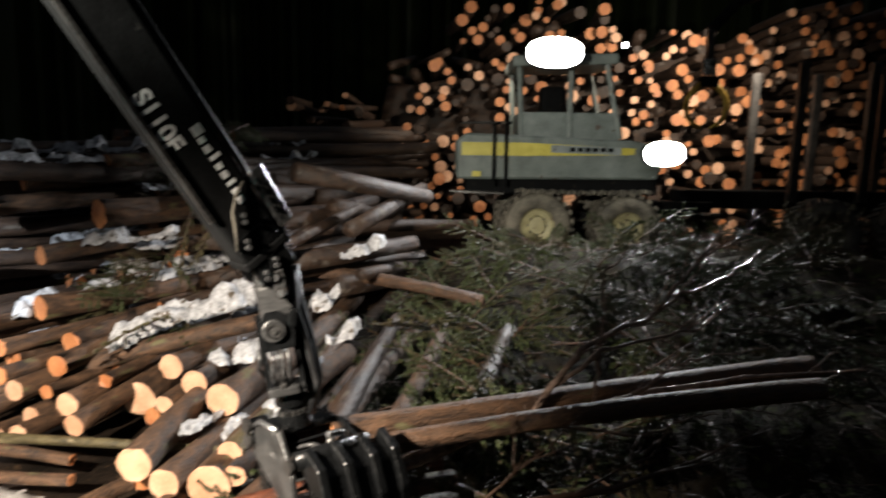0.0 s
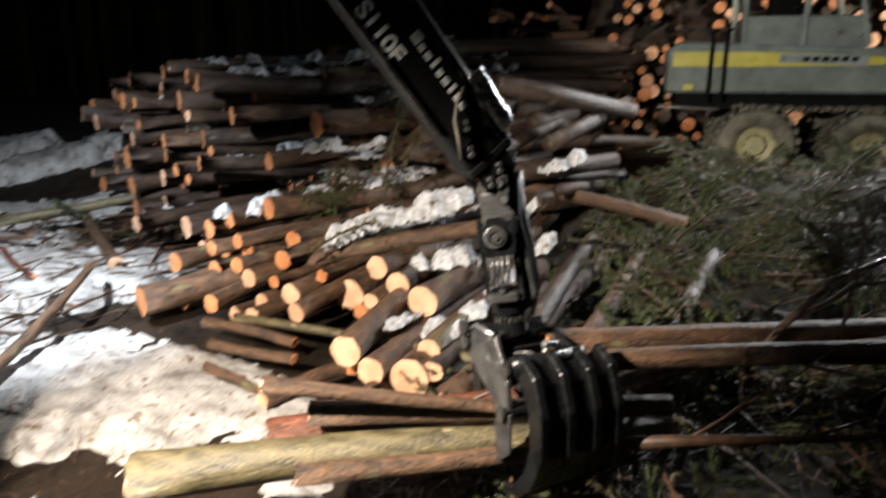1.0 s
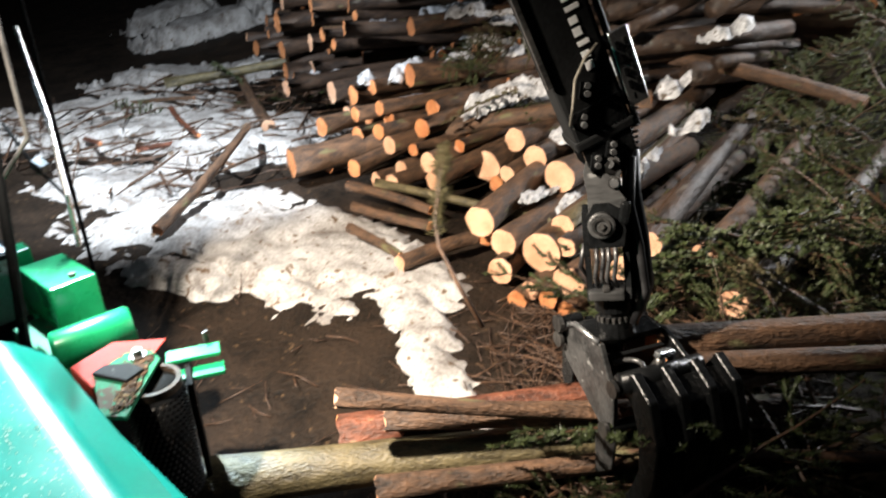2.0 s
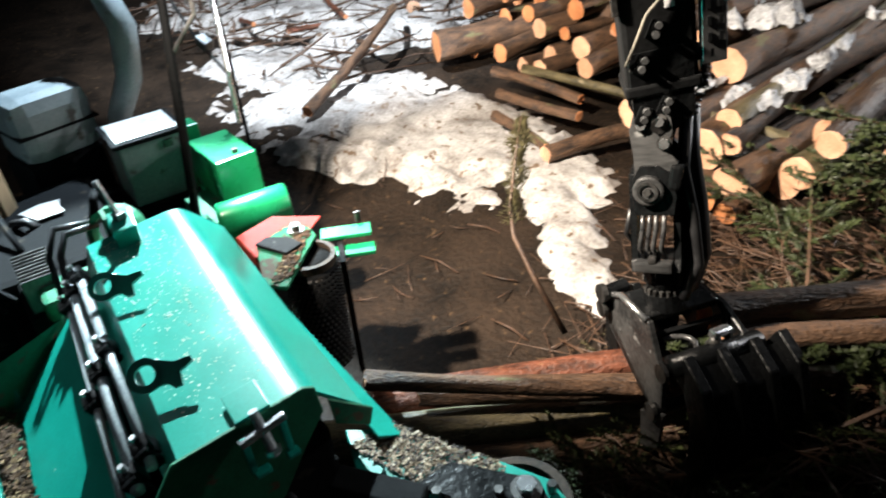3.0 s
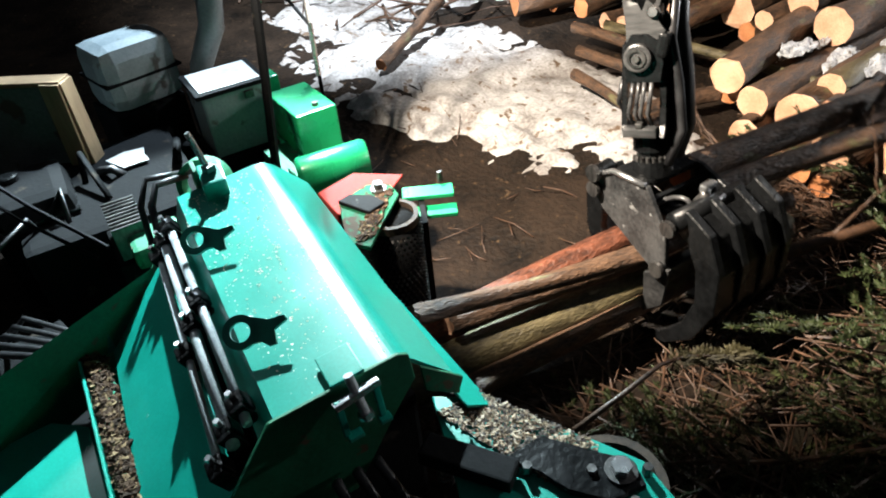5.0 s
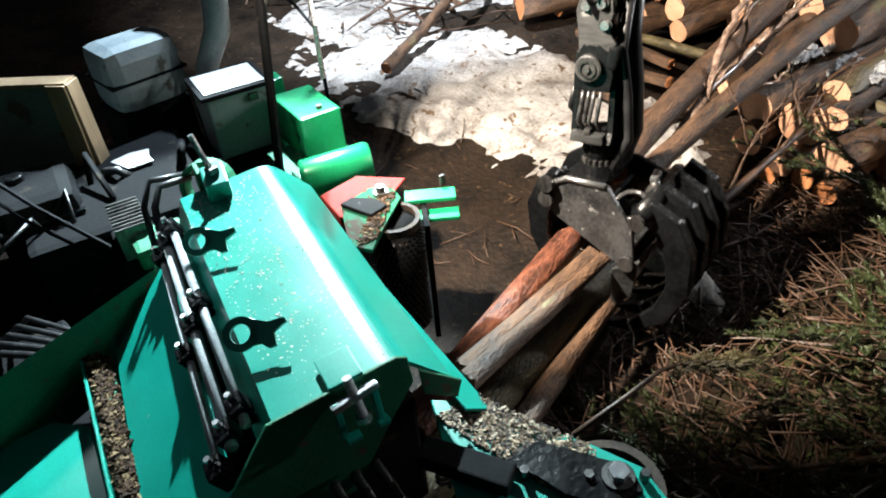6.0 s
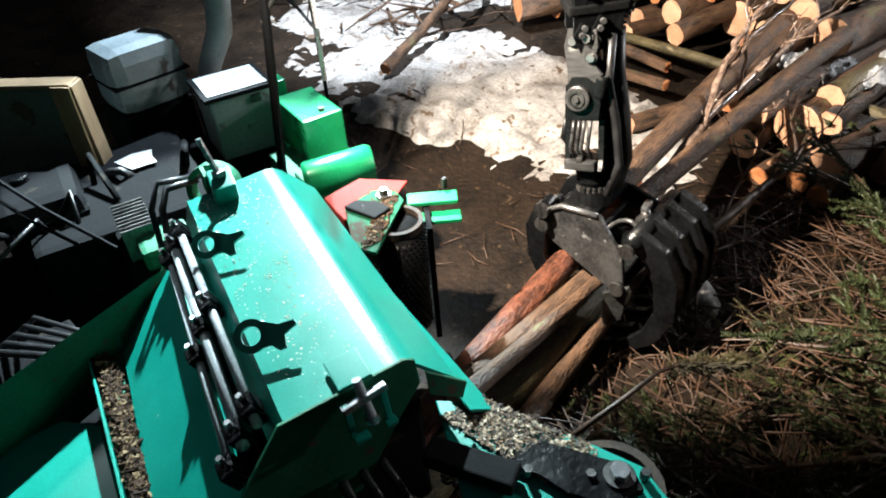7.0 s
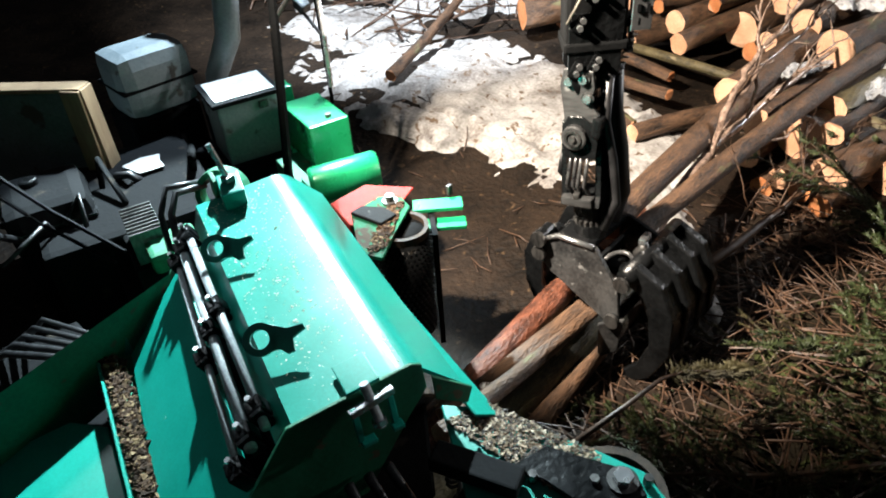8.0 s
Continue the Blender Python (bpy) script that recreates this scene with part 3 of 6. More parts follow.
def build_chipper():
    hood_turn = pose(0, -0.03, 0, 0, 0, -3.5)
    c = empty("wood_chipper", MACHINE, "green wood chipper with an infeed hood, spiked roller and red guard", "wood chipper")
    x0, x1 = -1.42, -0.02
    bend = [((1 - t) ** 2 * -0.045 + 2 * t * (1 - t) * 0.022 + t * t * 0.062, (1 - t) ** 2 * 1.2925 + 2 * t * (1 - t) * 1.300 + t * t * 1.2577) for t in [k / 8 for k in range(9)]]
    outer = [(-0.43, 1.10), (-0.38, 1.255)] + bend + [(0.19, 1.12)]
    prof = outer + [(y - 0.005, z - 0.014) for y, z in reversed(outer)]
    bm = bmesh.new()
    loops = [[bm.verts.new((x, y, z)) for y, z in prof] for x in (x0, x1)]
    n = len(prof)
    for k in range(n):
        bm.faces.new((loops[0][k], loops[1][k], loops[1][(k + 1) % n], loops[0][(k + 1) % n]))
    for l in loops:
        for k in range(len(outer) - 1):
            bm.faces.new((l[k], l[k + 1], l[n - 2 - k], l[n - 1 - k]))
    bm.transform(hood_turn)
    part("hood", bm, GREEN, c, "bright green folded hood sprinkled with sawdust")
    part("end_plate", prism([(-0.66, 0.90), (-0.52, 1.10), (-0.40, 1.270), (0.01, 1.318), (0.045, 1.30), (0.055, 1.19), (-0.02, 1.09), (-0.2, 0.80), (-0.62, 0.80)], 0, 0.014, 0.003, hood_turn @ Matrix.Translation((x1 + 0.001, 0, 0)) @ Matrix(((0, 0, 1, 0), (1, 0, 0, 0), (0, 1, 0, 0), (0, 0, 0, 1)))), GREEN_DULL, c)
    part("corner_flap", sheet([(x1, 0.05, 1.22), (x1 + 0.02, 0.19, 1.10), (x1 + 0.02, 0.17, 1.03), (x1, 0.06, 1.10)], 0.012), GREEN_DULL, c)
    part("rear_plate", prism([(-0.50, 0.9), (-0.37, 1.24), (0.02, 1.285), (0.18, 1.11), (0.18, 0.8)], 0, 0.014, 0.003, hood_turn @ Matrix.Translation((x0 - 0.016, 0, 0)) @ Matrix(((0, 0, 1, 0), (1, 0, 0, 0), (0, 1, 0, 0), (0, 0, 0, 1)))), GREEN_DULL, c)
    # lifting lugs on the left crease
    for x, y in ((-0.372, -0.375), (-0.955, -0.353)):
        bm = ring(0.056, 0.032, 0.014, 24, (0, 0.0, 0.0), (0, 0, 0))
        merge(bm, prism([(0.030, -0.046), (0.062, -0.040), (0.085, -0.062), (0.110, -0.058), (0.104, -0.012), (0.150, 0.012), (0.143, 0.030), (0.090, 0.020), (0.035, 0.046)], 0.0, 0.014, 0.002))
        bm.transform(pose(x, y, 1.325, 38, -4, 66))
        part("lifting_lug", bm, GREEN, c)
    # rear bracket with its stud
    b = part("stud_bracket", box((0.14, 0.10, 0.11), (-1.35, -0.17, 1.315), (0, 10, -6), 0.008), GREEN, c)
    part("bracket_side", box((0.07, 0.02, 0.13), (-1.45, -0.22, 1.31), (0, 15, 0), 0.004), GREEN_DULL, c)
    part("stud", tube([(-1.35, -0.17, 1.36), (-1.39, -0.205, 1.545)], 0.013, 12), BRIGHT, b, "bare steel threaded stud")
    part("stud_nut", box((0.045, 0.045, 0.03), (-1.35, -0.172, 1.385), (0, 0, 20), 0.005), STEEL, b)
    part("motor_ring", ring(0.12, 0.095, 0.08, 26, (-1.55, -0.16, 1.22), (75, 0, 60)), GREEN_DULL, c)
    part("hydraulic_hose", tube([(-1.55, -0.24, 1.28), (-1.52, -0.38, 1.30), (-1.46, -0.43, 1.24), (-1.38, -0.45, 1.16), (-1.33, -0.46, 1.08)], 0.016, 10), HOSE, c, "black hydraulic hose", True)
    part("hydraulic_hose", tube([(-1.60, -0.22, 1.27), (-1.54, -0.41, 1.33), (-1.49, -0.47, 1.24), (-1.40, -0.49, 1.10)], 0.014, 10), HOSE, c, "black hydraulic hose", True)
    # the rack of tie rods along the left side
    rods = [((-1.36, -0.40, 1.19), (-0.14, -0.47, 1.19), 0.016), ((-1.36, -0.44, 1.13), (-0.14, -0.53, 1.13), 0.021), ((-1.36, -0.48, 1.07), (-0.10, -0.59, 1.07), 0.014)]
    for k, (a, b, r) in enumerate(rods):
        part("tie_rod", tube([a, b], r, 14), ROD, c, "", True)
        for t in (0.02, 0.47 + 0.035 * k, 0.93 + 0.02 * k):
            q = Vector(a).lerp(Vector(b), t)
            part("rod_clamp", box((0.062, 0.062, 0.07), q, (25, 0, -4), 0.010), BLACK, c)
            part("clamp_bolt", tube([q + Vector((-0.01, -0.012, 0.03)), q + Vector((-0.01, -0.02, 0.058))], 0.011, 6), BRIGHT, c)
            part("clamp_ear", box((0.018, 0.05, 0.09), q + Vector((0.038, 0.0, -0.01)), (25, 0, -4), 0.004), BLACK, c)
    # chute wall, chip trough and outer panel on the left
    part("chute_wall", sheet([(-1.40, -0.46, 1.03), (-1.22, -0.80, 0.78), (0.00, -0.904, 0.754), (0.00, -0.58, 1.00)], 0.014), GREEN, c)
    part("trough_flange", sheet([(-1.26, -0.93, 0.83), (-1.26, -0.935, 0.70), (-0.10, -0.97, 0.62), (-0.10, -0.96, 0.76)], 0.012), GREEN, c)
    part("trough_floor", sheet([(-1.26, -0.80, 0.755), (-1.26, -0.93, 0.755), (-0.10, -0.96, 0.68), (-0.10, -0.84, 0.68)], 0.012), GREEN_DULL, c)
    part("trough_end", sheet([(-1.27, -0.79, 0.84), (-1.28, -0.94, 0.84), (-1.27, -0.94, 0.70), (-1.26, -0.79, 0.70)], 0.012), GREEN, c)
    part("outer_panel", sheet([(-0.95, -0.97, 0.697), (-1.06, -1.10, 0.7036), (-1.02, -1.60, 0.7012), (0.20, -1.75, 0.628), (0.30, -0.98, 0.622)], 0.016, 0.005), GREEN, c)
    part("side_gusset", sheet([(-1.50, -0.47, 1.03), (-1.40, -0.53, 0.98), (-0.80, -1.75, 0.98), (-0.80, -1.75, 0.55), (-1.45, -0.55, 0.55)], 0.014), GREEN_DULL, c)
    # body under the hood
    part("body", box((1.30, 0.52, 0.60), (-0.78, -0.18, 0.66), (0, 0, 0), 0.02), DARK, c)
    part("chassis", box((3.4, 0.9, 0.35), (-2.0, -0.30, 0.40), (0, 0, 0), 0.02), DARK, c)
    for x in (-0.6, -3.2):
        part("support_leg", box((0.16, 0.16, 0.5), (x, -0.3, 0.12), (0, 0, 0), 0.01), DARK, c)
    # inner sheet-metal lip along the infeed and the near deck
    part("infeed_lip", sheet([(-1.20, 0.17, 1.00), (0.04, 0.18, 0.99), (0.06, 0.27, 0.95), (-1.10, 0.27, 0.95)], 0.014), GREEN, c)
    deck = part("deck_plate", prism([(-0.10, 0.12), (0.00, 0.25), (0.10, 0.29), (0.36, 0.45), (0.50, 0.52), (0.66, 0.50), (0.72, 0.30), (0.62, 0.05), (0.30, -0.02)], 0.925, 0.945, 0.004), GREEN, c)
    part("roller_rim", ring(0.17, 0.14, 0.05, 30, (0.48, 0.41, 0.86)), RUST, c)
    part("pivot_plate", prism([(0.26, 0.16), (0.36, 0.23), (0.46, 0.25), (0.56, 0.33), (0.58, 0.45), (0.49, 0.48), (0.38, 0.38), (0.26, 0.31)], 0.950, 0.975, 0.006), BLACK, c)
    part("pivot_bolt", tube([(0.50, 0.42, 0.97), (0.50, 0.42, 1.01)], 0.032, 6), BRIGHT, c)
    part("pivot_washer", ring(0.05, 0.02, 0.012, 24, (0.50, 0.42, 0.972)), STEEL, c)
    for x, y in ((0.45, 0.35), (0.54, 0.49), (0.33, 0.20), (0.60, 0.38)):
        part("deck_bolt", tube([(x, y, 0.95), (x, y, 0.99)], 0.016, 6), STEEL, c)
    part("deck_channel", box((0.30, 0.09, 0.06), (0.22, 0.06, 0.99), (0, 0, 35), 0.008), DARK, c)
    # clamp on the front edge of the hood: a welded pad, a U-shaped strap and its bolt
    clamp = part("hood_clamp", box((0.13, 0.11, 0.012), (-0.085, -0.175, 1.303), (6, 0, -3), 0.004), GREEN, c)
    for y in (-0.235, -0.115):
        part("strap_leg", box((0.014, 0.022, 0.13), (0.03, y, 1.215), (0, -12, 0), 0.004), GREEN, clamp)
    part("strap", box((0.03, 0.15, 0.022), (0.02, -0.175, 1.275), (8, -12, 0), 0.004), BRIGHT, clamp)
    part("strap_foot", box((0.03, 0.05, 0.018), (0.05, -0.215, 1.15), (0, 0, 0), 0.004), GREEN, clamp)
    part("strap_foot", box((0.03, 0.04, 0.018), (0.05, -0.115, 1.155), (0, 0, 0), 0.004), GREEN, clamp)
    part("clamp_bolt", tube([(-0.005, -0.18, 1.335), (0.045, -0.165, 1.18)], 0.015, 12), ROD, clamp)
    part("clamp_nut", tube([(0.036, -0.168, 1.205), (0.042, -0.166, 1.188)], 0.026, 6), BRIGHT, clamp)
    part("spring", tube([(0.12 + 0.025 * math.cos(k * 0.9), 0.03 + 0.025 * math.sin(k * 0.9), 0.80 + 0.004 * k) for k in range(45)], 0.007, 6), STEEL, c, "", True)
    for k in range(3):
        part("hydraulic_hose", tube([(0.02, -0.3 + 0.07 * k, 0.95), (0.10, -0.28 + 0.08 * k, 0.80), (0.20, -0.1 + 0.05 * k, 0.72), (0.28, 0.05, 0.60)], 0.018, 8), HOSE, c, "black hydraulic hose", True)
    # spiked feed roller with its arm and guard
    arm = part("roller_arm", prism([(-1.36, 0.36), (-1.42, 0.54), (-1.36, 0.64), (-1.24, 0.63), (-1.12, 0.50), (-0.94, 0.32), (-1.04, 0.25)], 0.965, 0.985, 0.004), ARM_DIRTY, c, "dirty green arm plate")
    part("arm_link", prism([(-1.36, 0.42), (-1.34, 0.35), (-1.16, 0.43), (-1.19, 0.53), (-1.28, 0.51)], 0.988, 1.008, 0.004), BOOM_BLACK, arm)
    part("arm_bolt", tube([(-1.33, 0.565, 0.985), (-1.33, 0.565, 1.03)], 0.022, 10), STEEL, arm)
    part("arm_washer", ring(0.040, 0.02, 0.014, 20, (-1.33, 0.565, 0.986)), STEEL, arm)
    rl = part("feed_roller", tube([(-1.14, 0.53, 0.30), (-1.14, 0.53, 0.935)], 0.125, 36), DARK, c, "dark spiked steel feed roller", True)
    part("roller_collar", ring(0.130, 0.108, 0.04, 32, (-1.14, 0.53, 0.925)), RUST, rl)
    bm = bmesh.new()
    for row in range(20):
        for k in range(30):
            a = 2 * math.pi * (k + 0.5 * (row % 2)) / 30
            d = Vector((math.cos(a), math.sin(a), 0))
            p = Vector((-1.14, 0.53, 0.32 + 0.030 * row)) + d * 0.123
            s = Vector((-d.y, d.x, 0)) * 0.008
            z = Vector((0, 0, 0.008))
            v = [bm.verts.new(q) for q in (p - s - z, p + s - z, p + s + z, p - s + z, p + d * 0.022)]
            for i in range(4):
                bm.faces.new((v[i], v[(i + 1) % 4], v[4]))
    tagged(part("spiked_sleeve", bm, STEEL, rl), kind="stuff")
    part("guard", sheet([(-1.56, 0.33, 0.95), (-1.32, 0.33, 0.95), (-1.20, 0.44, 0.95), (-1.44, 0.76, 0.95), (-1.62, 0.56, 0.95)], 0.012), RED, c, "red painted guard plate")
    part("guard_fall", sheet([(-1.32, 0.328, 0.945), (-1.56, 0.328, 0.945), (-1.56, 0.328, 0.82), (-1.32, 0.328, 0.82)], 0.012), RED, c)
    part("fork_arm", box((0.10, 0.26, 0.022), (-1.26, 0.80, 0.915), (0, 0, -28), 0.004), GEAR_GREEN, c)
    part("fork_arm", box((0.09, 0.22, 0.022), (-1.16, 0.78, 0.86), (0, 0, -28), 0.004), GEAR_GREEN, c)
    part("fork_pin", box((0.02, 0.03, 0.06), (-1.30, 0.90, 0.95), (0, 0, 10), 0.004), STEEL, c)
    # a green plate coloured near-black, its shade put into the material
    part("back_plate", box((0.30, 0.03, 0.75), (-1.20, 0.73, 0.52), (0, 0, -25), 0.005), DARK, c)
    # far gearbox: box, drum and foot
    g = part("gearbox", box((0.46, 0.27, 0.30), (-2.57, 0.665, 0.85), (0, 0, 2), 0.012), GEAR_GREEN, c)
    part("gearbox_bolt", tube([(-2.42, 0.70, 1.0), (-2.42, 0.70, 1.02)], 0.02, 8), STEEL, g)
    part("drum", tube([(-2.09, 0.40, 0.76), (-2.085, 0.42, 0.76), (-2.05, 0.81, 0.76), (-2.045, 0.83, 0.76)], [0.10, 0.112, 0.112, 0.10], 26), GEAR_GREEN, c, "", True)
    part("drum_base", box((0.62, 0.46, 0.16), (-2.32, 0.60, 0.64), (0, 0, 2), 0.012), GREEN_DULL, c)
    part("gearbox_post", box((0.14, 0.12, 0.55), (-2.92, 0.58, 0.80), (0, 0, 2), 0.01), GEAR_GREEN, c)
    part("underframe", box((1.0, 0.40, 0.50), (-2.4, 0.55, 0.32), (0, 0, 0), 0.01), DARK, c)
    part("infeed_wall", sheet([(-1.9, 0.30, 0.95), (-1.9, 0.30, 0.20), (-1.35, 0.28, 0.20), (-1.35, 0.28, 0.95)], 0.014), GREEN_DULL, c)
    return c


def chips(name, zone, count, seed, label, size=0.016, mat=None):
    """Loose chips lying on a plate. zone: a function that gives a place from two numbers."""
    rnd = random.Random(seed)
    bm = bmesh.new()
    for _ in range(count):
        p = zone(rnd.random(), rnd.random())
        s = size * rnd.uniform(0.4, 1.5)
        b2 = bmesh.new()
        bmesh.ops.create_cube(b2, size=1)
        for v in b2.verts:
            v.co += Vector((rnd.uniform(-0.2, 0.2), rnd.uniform(-0.2, 0.2), rnd.uniform(-0.2, 0.2)))
        b2.transform(MACHINE @ pose(*p, rnd.uniform(-25, 25), rnd.uniform(-25, 25), rnd.uniform(0, 360)) @ Matrix.Diagonal((s * rnd.uniform(0.8, 2.8), s, 0.35 * s, 1)))
        merge_fast(bm, b2)
    return tagged(part(name, bm, mat or CHIPS, None, label), category="wood chips", kind="stuff")


def merge_fast(bm, b2):
    vs = {v: bm.verts.new(v.co) for v in b2.verts}
    for f in b2.faces:
        bm.faces.new([vs[v] for v in f.verts])
    b2.free()


build_chipper()
chips("deck_chips", lambda a, b: (-0.02 + 0.42 * a, 0.15 + 0.16 * a + (0.16 + 0.05 * a) * (b - 0.35), 0.952 + 0.018 * a * b), 1500, 1, "pale wood chips heaped on the green deck plate", 0.0075)
chips("trough_chips", lambda a, b: (-1.2 + 1.15 * a, -0.93 + 0.10 * b, 0.775 - 0.075 * a + 0.05 * b * (1 - b) * 4), 1500, 2, "brown bark strips and chips filling the narrow trough", 0.013, BARK_CHIPS)
chips("arm_chips", lambda a, b: (-1.30 + 0.30 * a, 0.58 - 0.26 * a + 0.10 * (b - 0.5), 0.992), 260, 3, "chips and bark on the roller arm", 0.010, BARK_CHIPS)
chips("hood_sawdust", lambda a, b: (-1.38 + 1.32 * a, -0.35 + 0.33 * b, 1.260 + 0.036 * b), 750, 4, "sawdust specks sprinkled on the green hood", 0.0030, DUST)


# ---- the power unit beside the chipper ----
def power_unit():
    def thing(name, label, category, p, heading=-13.5):
        return empty(name, pose(*p, 0, 0, heading), label, category)
    t = thing("battery_box", "grey metal battery box with a pale lid", "box", (-3.97, 1.67, 0.0))
    part("case", box((0.36, 0.40, 0.42), (0, 0, 0.86), (0, 0, 0), 0.015), PALE, t)
    part("lid", box((0.42, 0.46, 0.03), (0, 0, 1.085), (0, 0, 0), 0.006), DARK, t)
    part("lid_sheet", box((0.35, 0.39, 0.006), (0, 0, 1.104), (0, 0, 0), 0.002), PAPER, t, "pale sheet on the lid")
    part("stand", box((0.40, 0.44, 0.65), (0, 0, 0.32), (0, 0, 0), 0.01), DARK, t)
    part("latch", box((0.02, 0.06, 0.05), (0.188, 0.1, 1.02), (0, 0, 0), 0.004), STEEL, t)
    t = thing("air_filter_housing", "pale rounded filter housing with a dark clamp band", "housing", (-4.65, 1.35, 0.0), -8)
    part("housing", box((0.42, 0.52, 0.44), (0, 0.02, 1.11), (0, 0, 8), 0.10), PALE, t)
    part("clamp_band", box((0.432, 0.532, 0.02), (0, 0.02, 1.10), (0, 0, 8), 0.006), DARK, t)
    part("stand", box((0.40, 0.5, 0.9), (0, 0, 0.45), (0, 0, 8), 0.02), DARK, t)
    part("cap", box((0.12, 0.10, 0.12), (0.27, 0.33, 0.86), (0, 0, 8), 0.02), PALE, t)
    t = thing("air_duct", "pale ribbed air duct bending upwards", "duct", (-4.35, 1.75, 0.0))
    part("hose", tube([(-0.05, -0.05, 0.85), (-0.02, -0.02, 1.05), (0.00, 0.12, 1.30), (-0.10, 0.20, 1.60), (-0.25, 0.16, 1.85), (-0.5, 0.05, 1.95)], [0.07, 0.075, 0.085, 0.09, 0.09, 0.09], 14), PALE, t, "", True)
    part("foot", box((0.2, 0.2, 0.9), (-0.05, -0.05, 0.42), (0, 0, 0), 0.01), DARK, t)
    t = thing("wooden_crate", "shallow grey-green panel crate with raw pine edge boards", "crate", (-4.705, 0.576, 0.0), 40)
    part("panel", box((1.0, 0.09, 0.64), (0, -0.08, 0.97), (0, 0, 0), 0.008), GREY_PAINT, t)
    part("edge_board", box((0.12, 0.03, 0.68), (0.45, -0.142, 0.97), (0, 2, 0), 0.005), PINE, t)
    part("edge_board", box((0.03, 0.12, 0.68), (0.518, -0.08, 0.97), (0, 0, 0), 0.005), PINE, t)
    part("top_board", box((1.04, 0.12, 0.028), (0, -0.08, 1.307), (0, 0, 0), 0.005), PINE, t)
    part("stand", box((0.9, 0.09, 0.65), (0, -0.08, 0.325), (0, 0, 0), 0.01), DARK, t)
    t = thing("frame_post", "dark square steel post with a thin brace", "post", (-3.40, 1.60, 0.0))
    part("post", tube([(0.22, -0.08, 0.3), (0.20, -0.06, 0.8), (-0.02, 0.10, 1.55), (-0.30, 0.30, 2.5)], 0.028, 8), DARK, t)
    part("brace", tube([(-0.06, 0.12, 1.62), (0.05, 0.28, 1.85), (0.05, 0.30, 2.5)], 0.014, 8), STEEL, t)
    t = thing("mirror_bracket", "bare steel mirror bracket lit white by a lamp", "bracket", (-4.05, 2.35, 0.0))
    part("stay", tube([(0.30, -0.02, 0.95), (0.27, 0.0, 1.30), (0.05, 0.08, 1.75), (-0.15, 0.10, 2.3)], 0.018, 8), BRIGHT, t)
    part("stay", tube([(0.27, 0.0, 1.28), (-0.05, -0.05, 1.45), (-0.25, -0.1, 1.7)], 0.012, 8), STEEL, t)
    part("knuckle", box((0.10, 0.08, 0.07), (0.02, -0.03, 1.45), (10, 30, 20), 0.012), STEEL, t)
    t = thing("paper_sheet", "torn pale sheet lying on the dark engine cover", "sheet", (-4.05, 0.98, 0.80), 25)
    part("sheet", prism([(-0.13, -0.08), (0.05, -0.12), (0.14, 0.0), (0.06, 0.05), (0.0, 0.12), (-0.09, 0.04)], 0, 0.006, 0), PAPER, t)
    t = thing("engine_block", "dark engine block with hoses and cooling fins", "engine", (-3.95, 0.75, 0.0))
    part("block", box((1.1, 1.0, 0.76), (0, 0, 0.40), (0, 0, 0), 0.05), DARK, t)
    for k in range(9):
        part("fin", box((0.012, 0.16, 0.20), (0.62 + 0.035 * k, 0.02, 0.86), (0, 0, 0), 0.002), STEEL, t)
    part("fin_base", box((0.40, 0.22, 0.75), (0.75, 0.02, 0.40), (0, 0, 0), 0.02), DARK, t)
    part("cooler", box((0.22, 0.26, 0.12), (0.95, 0.12, 0.84), (0, 0, 0), 0.03), GREEN_DULL, t)
    for k in range(4):
        part("hose", tube([(-0.2 + 0.15 * k, -0.55, 0.75), (-0.1 + 0.2 * k, -0.75, 0.9 + 0.05 * k), (0.3 + 0.2 * k, -0.95, 0.82), (0.7 + 0.1 * k, -1.15, 0.7)], 0.022, 8), HOSE, t, "", True)
    rnd = random.Random(12)
    for k in range(6):
        x, y = rnd.uniform(-0.5, 0.5), rnd.uniform(-0.45, 0.45)
        part("engine_pipe", tube([(x, y, 0.74), (x + rnd.uniform(-0.1, 0.1), y + rnd.uniform(-0.1, 0.1), 0.84 + rnd.uniform(0, 0.1)), (x + rnd.uniform(-0.3, 0.3), y + rnd.uniform(-0.3, 0.3), 0.80)], rnd.uniform(0.012, 0.03), 8), rnd.choice((HOSE, DARK, HOSE)), t, "", True)
    part("rail", tube([(-0.6, -0.9, 1.25), (0.5, -0.35, 1.0), (0.9, -0.1, 0.88)], 0.012, 6), DARK, t)
    part("rail", tube([(-0.6, -0.98, 1.2), (0.5, -0.42, 0.95), (0.9, -0.16, 0.84)], 0.010, 6), DARK, t)
    t = thing("hose_bundle", "grey hydraulic hoses and a coiled line beside the chute", "hoses", (-2.75, -0.02, 0.0), 0)
    for k in range(5):
        part("hose", tube([(-0.55, -0.35 + 0.06 * k, 0.52), (-0.35, -0.20 + 0.05 * k, 0.66 + 0.02 * k), (0.0, 0.0 + 0.03 * k, 0.72 + 0.015 * k), (0.30, 0.02 + 0.05 * k, 0.66), (0.48, 0.10 + 0.05 * k, 0.52)], 0.018 - 0.0015 * k, 10), HOSE, t, "", True)
    for k in range(2):
        part("coiled_line", tube([(-0.30 + 0.0035 * q + 0.028 * math.cos(0.8 * q), -0.42 - 0.10 * k + 0.028 * math.sin(0.8 * q), 0.62 - 0.04 * k + 0.001 * q) for q in range(90)], 0.007, 6), HOSE_GREY, t, "", True)
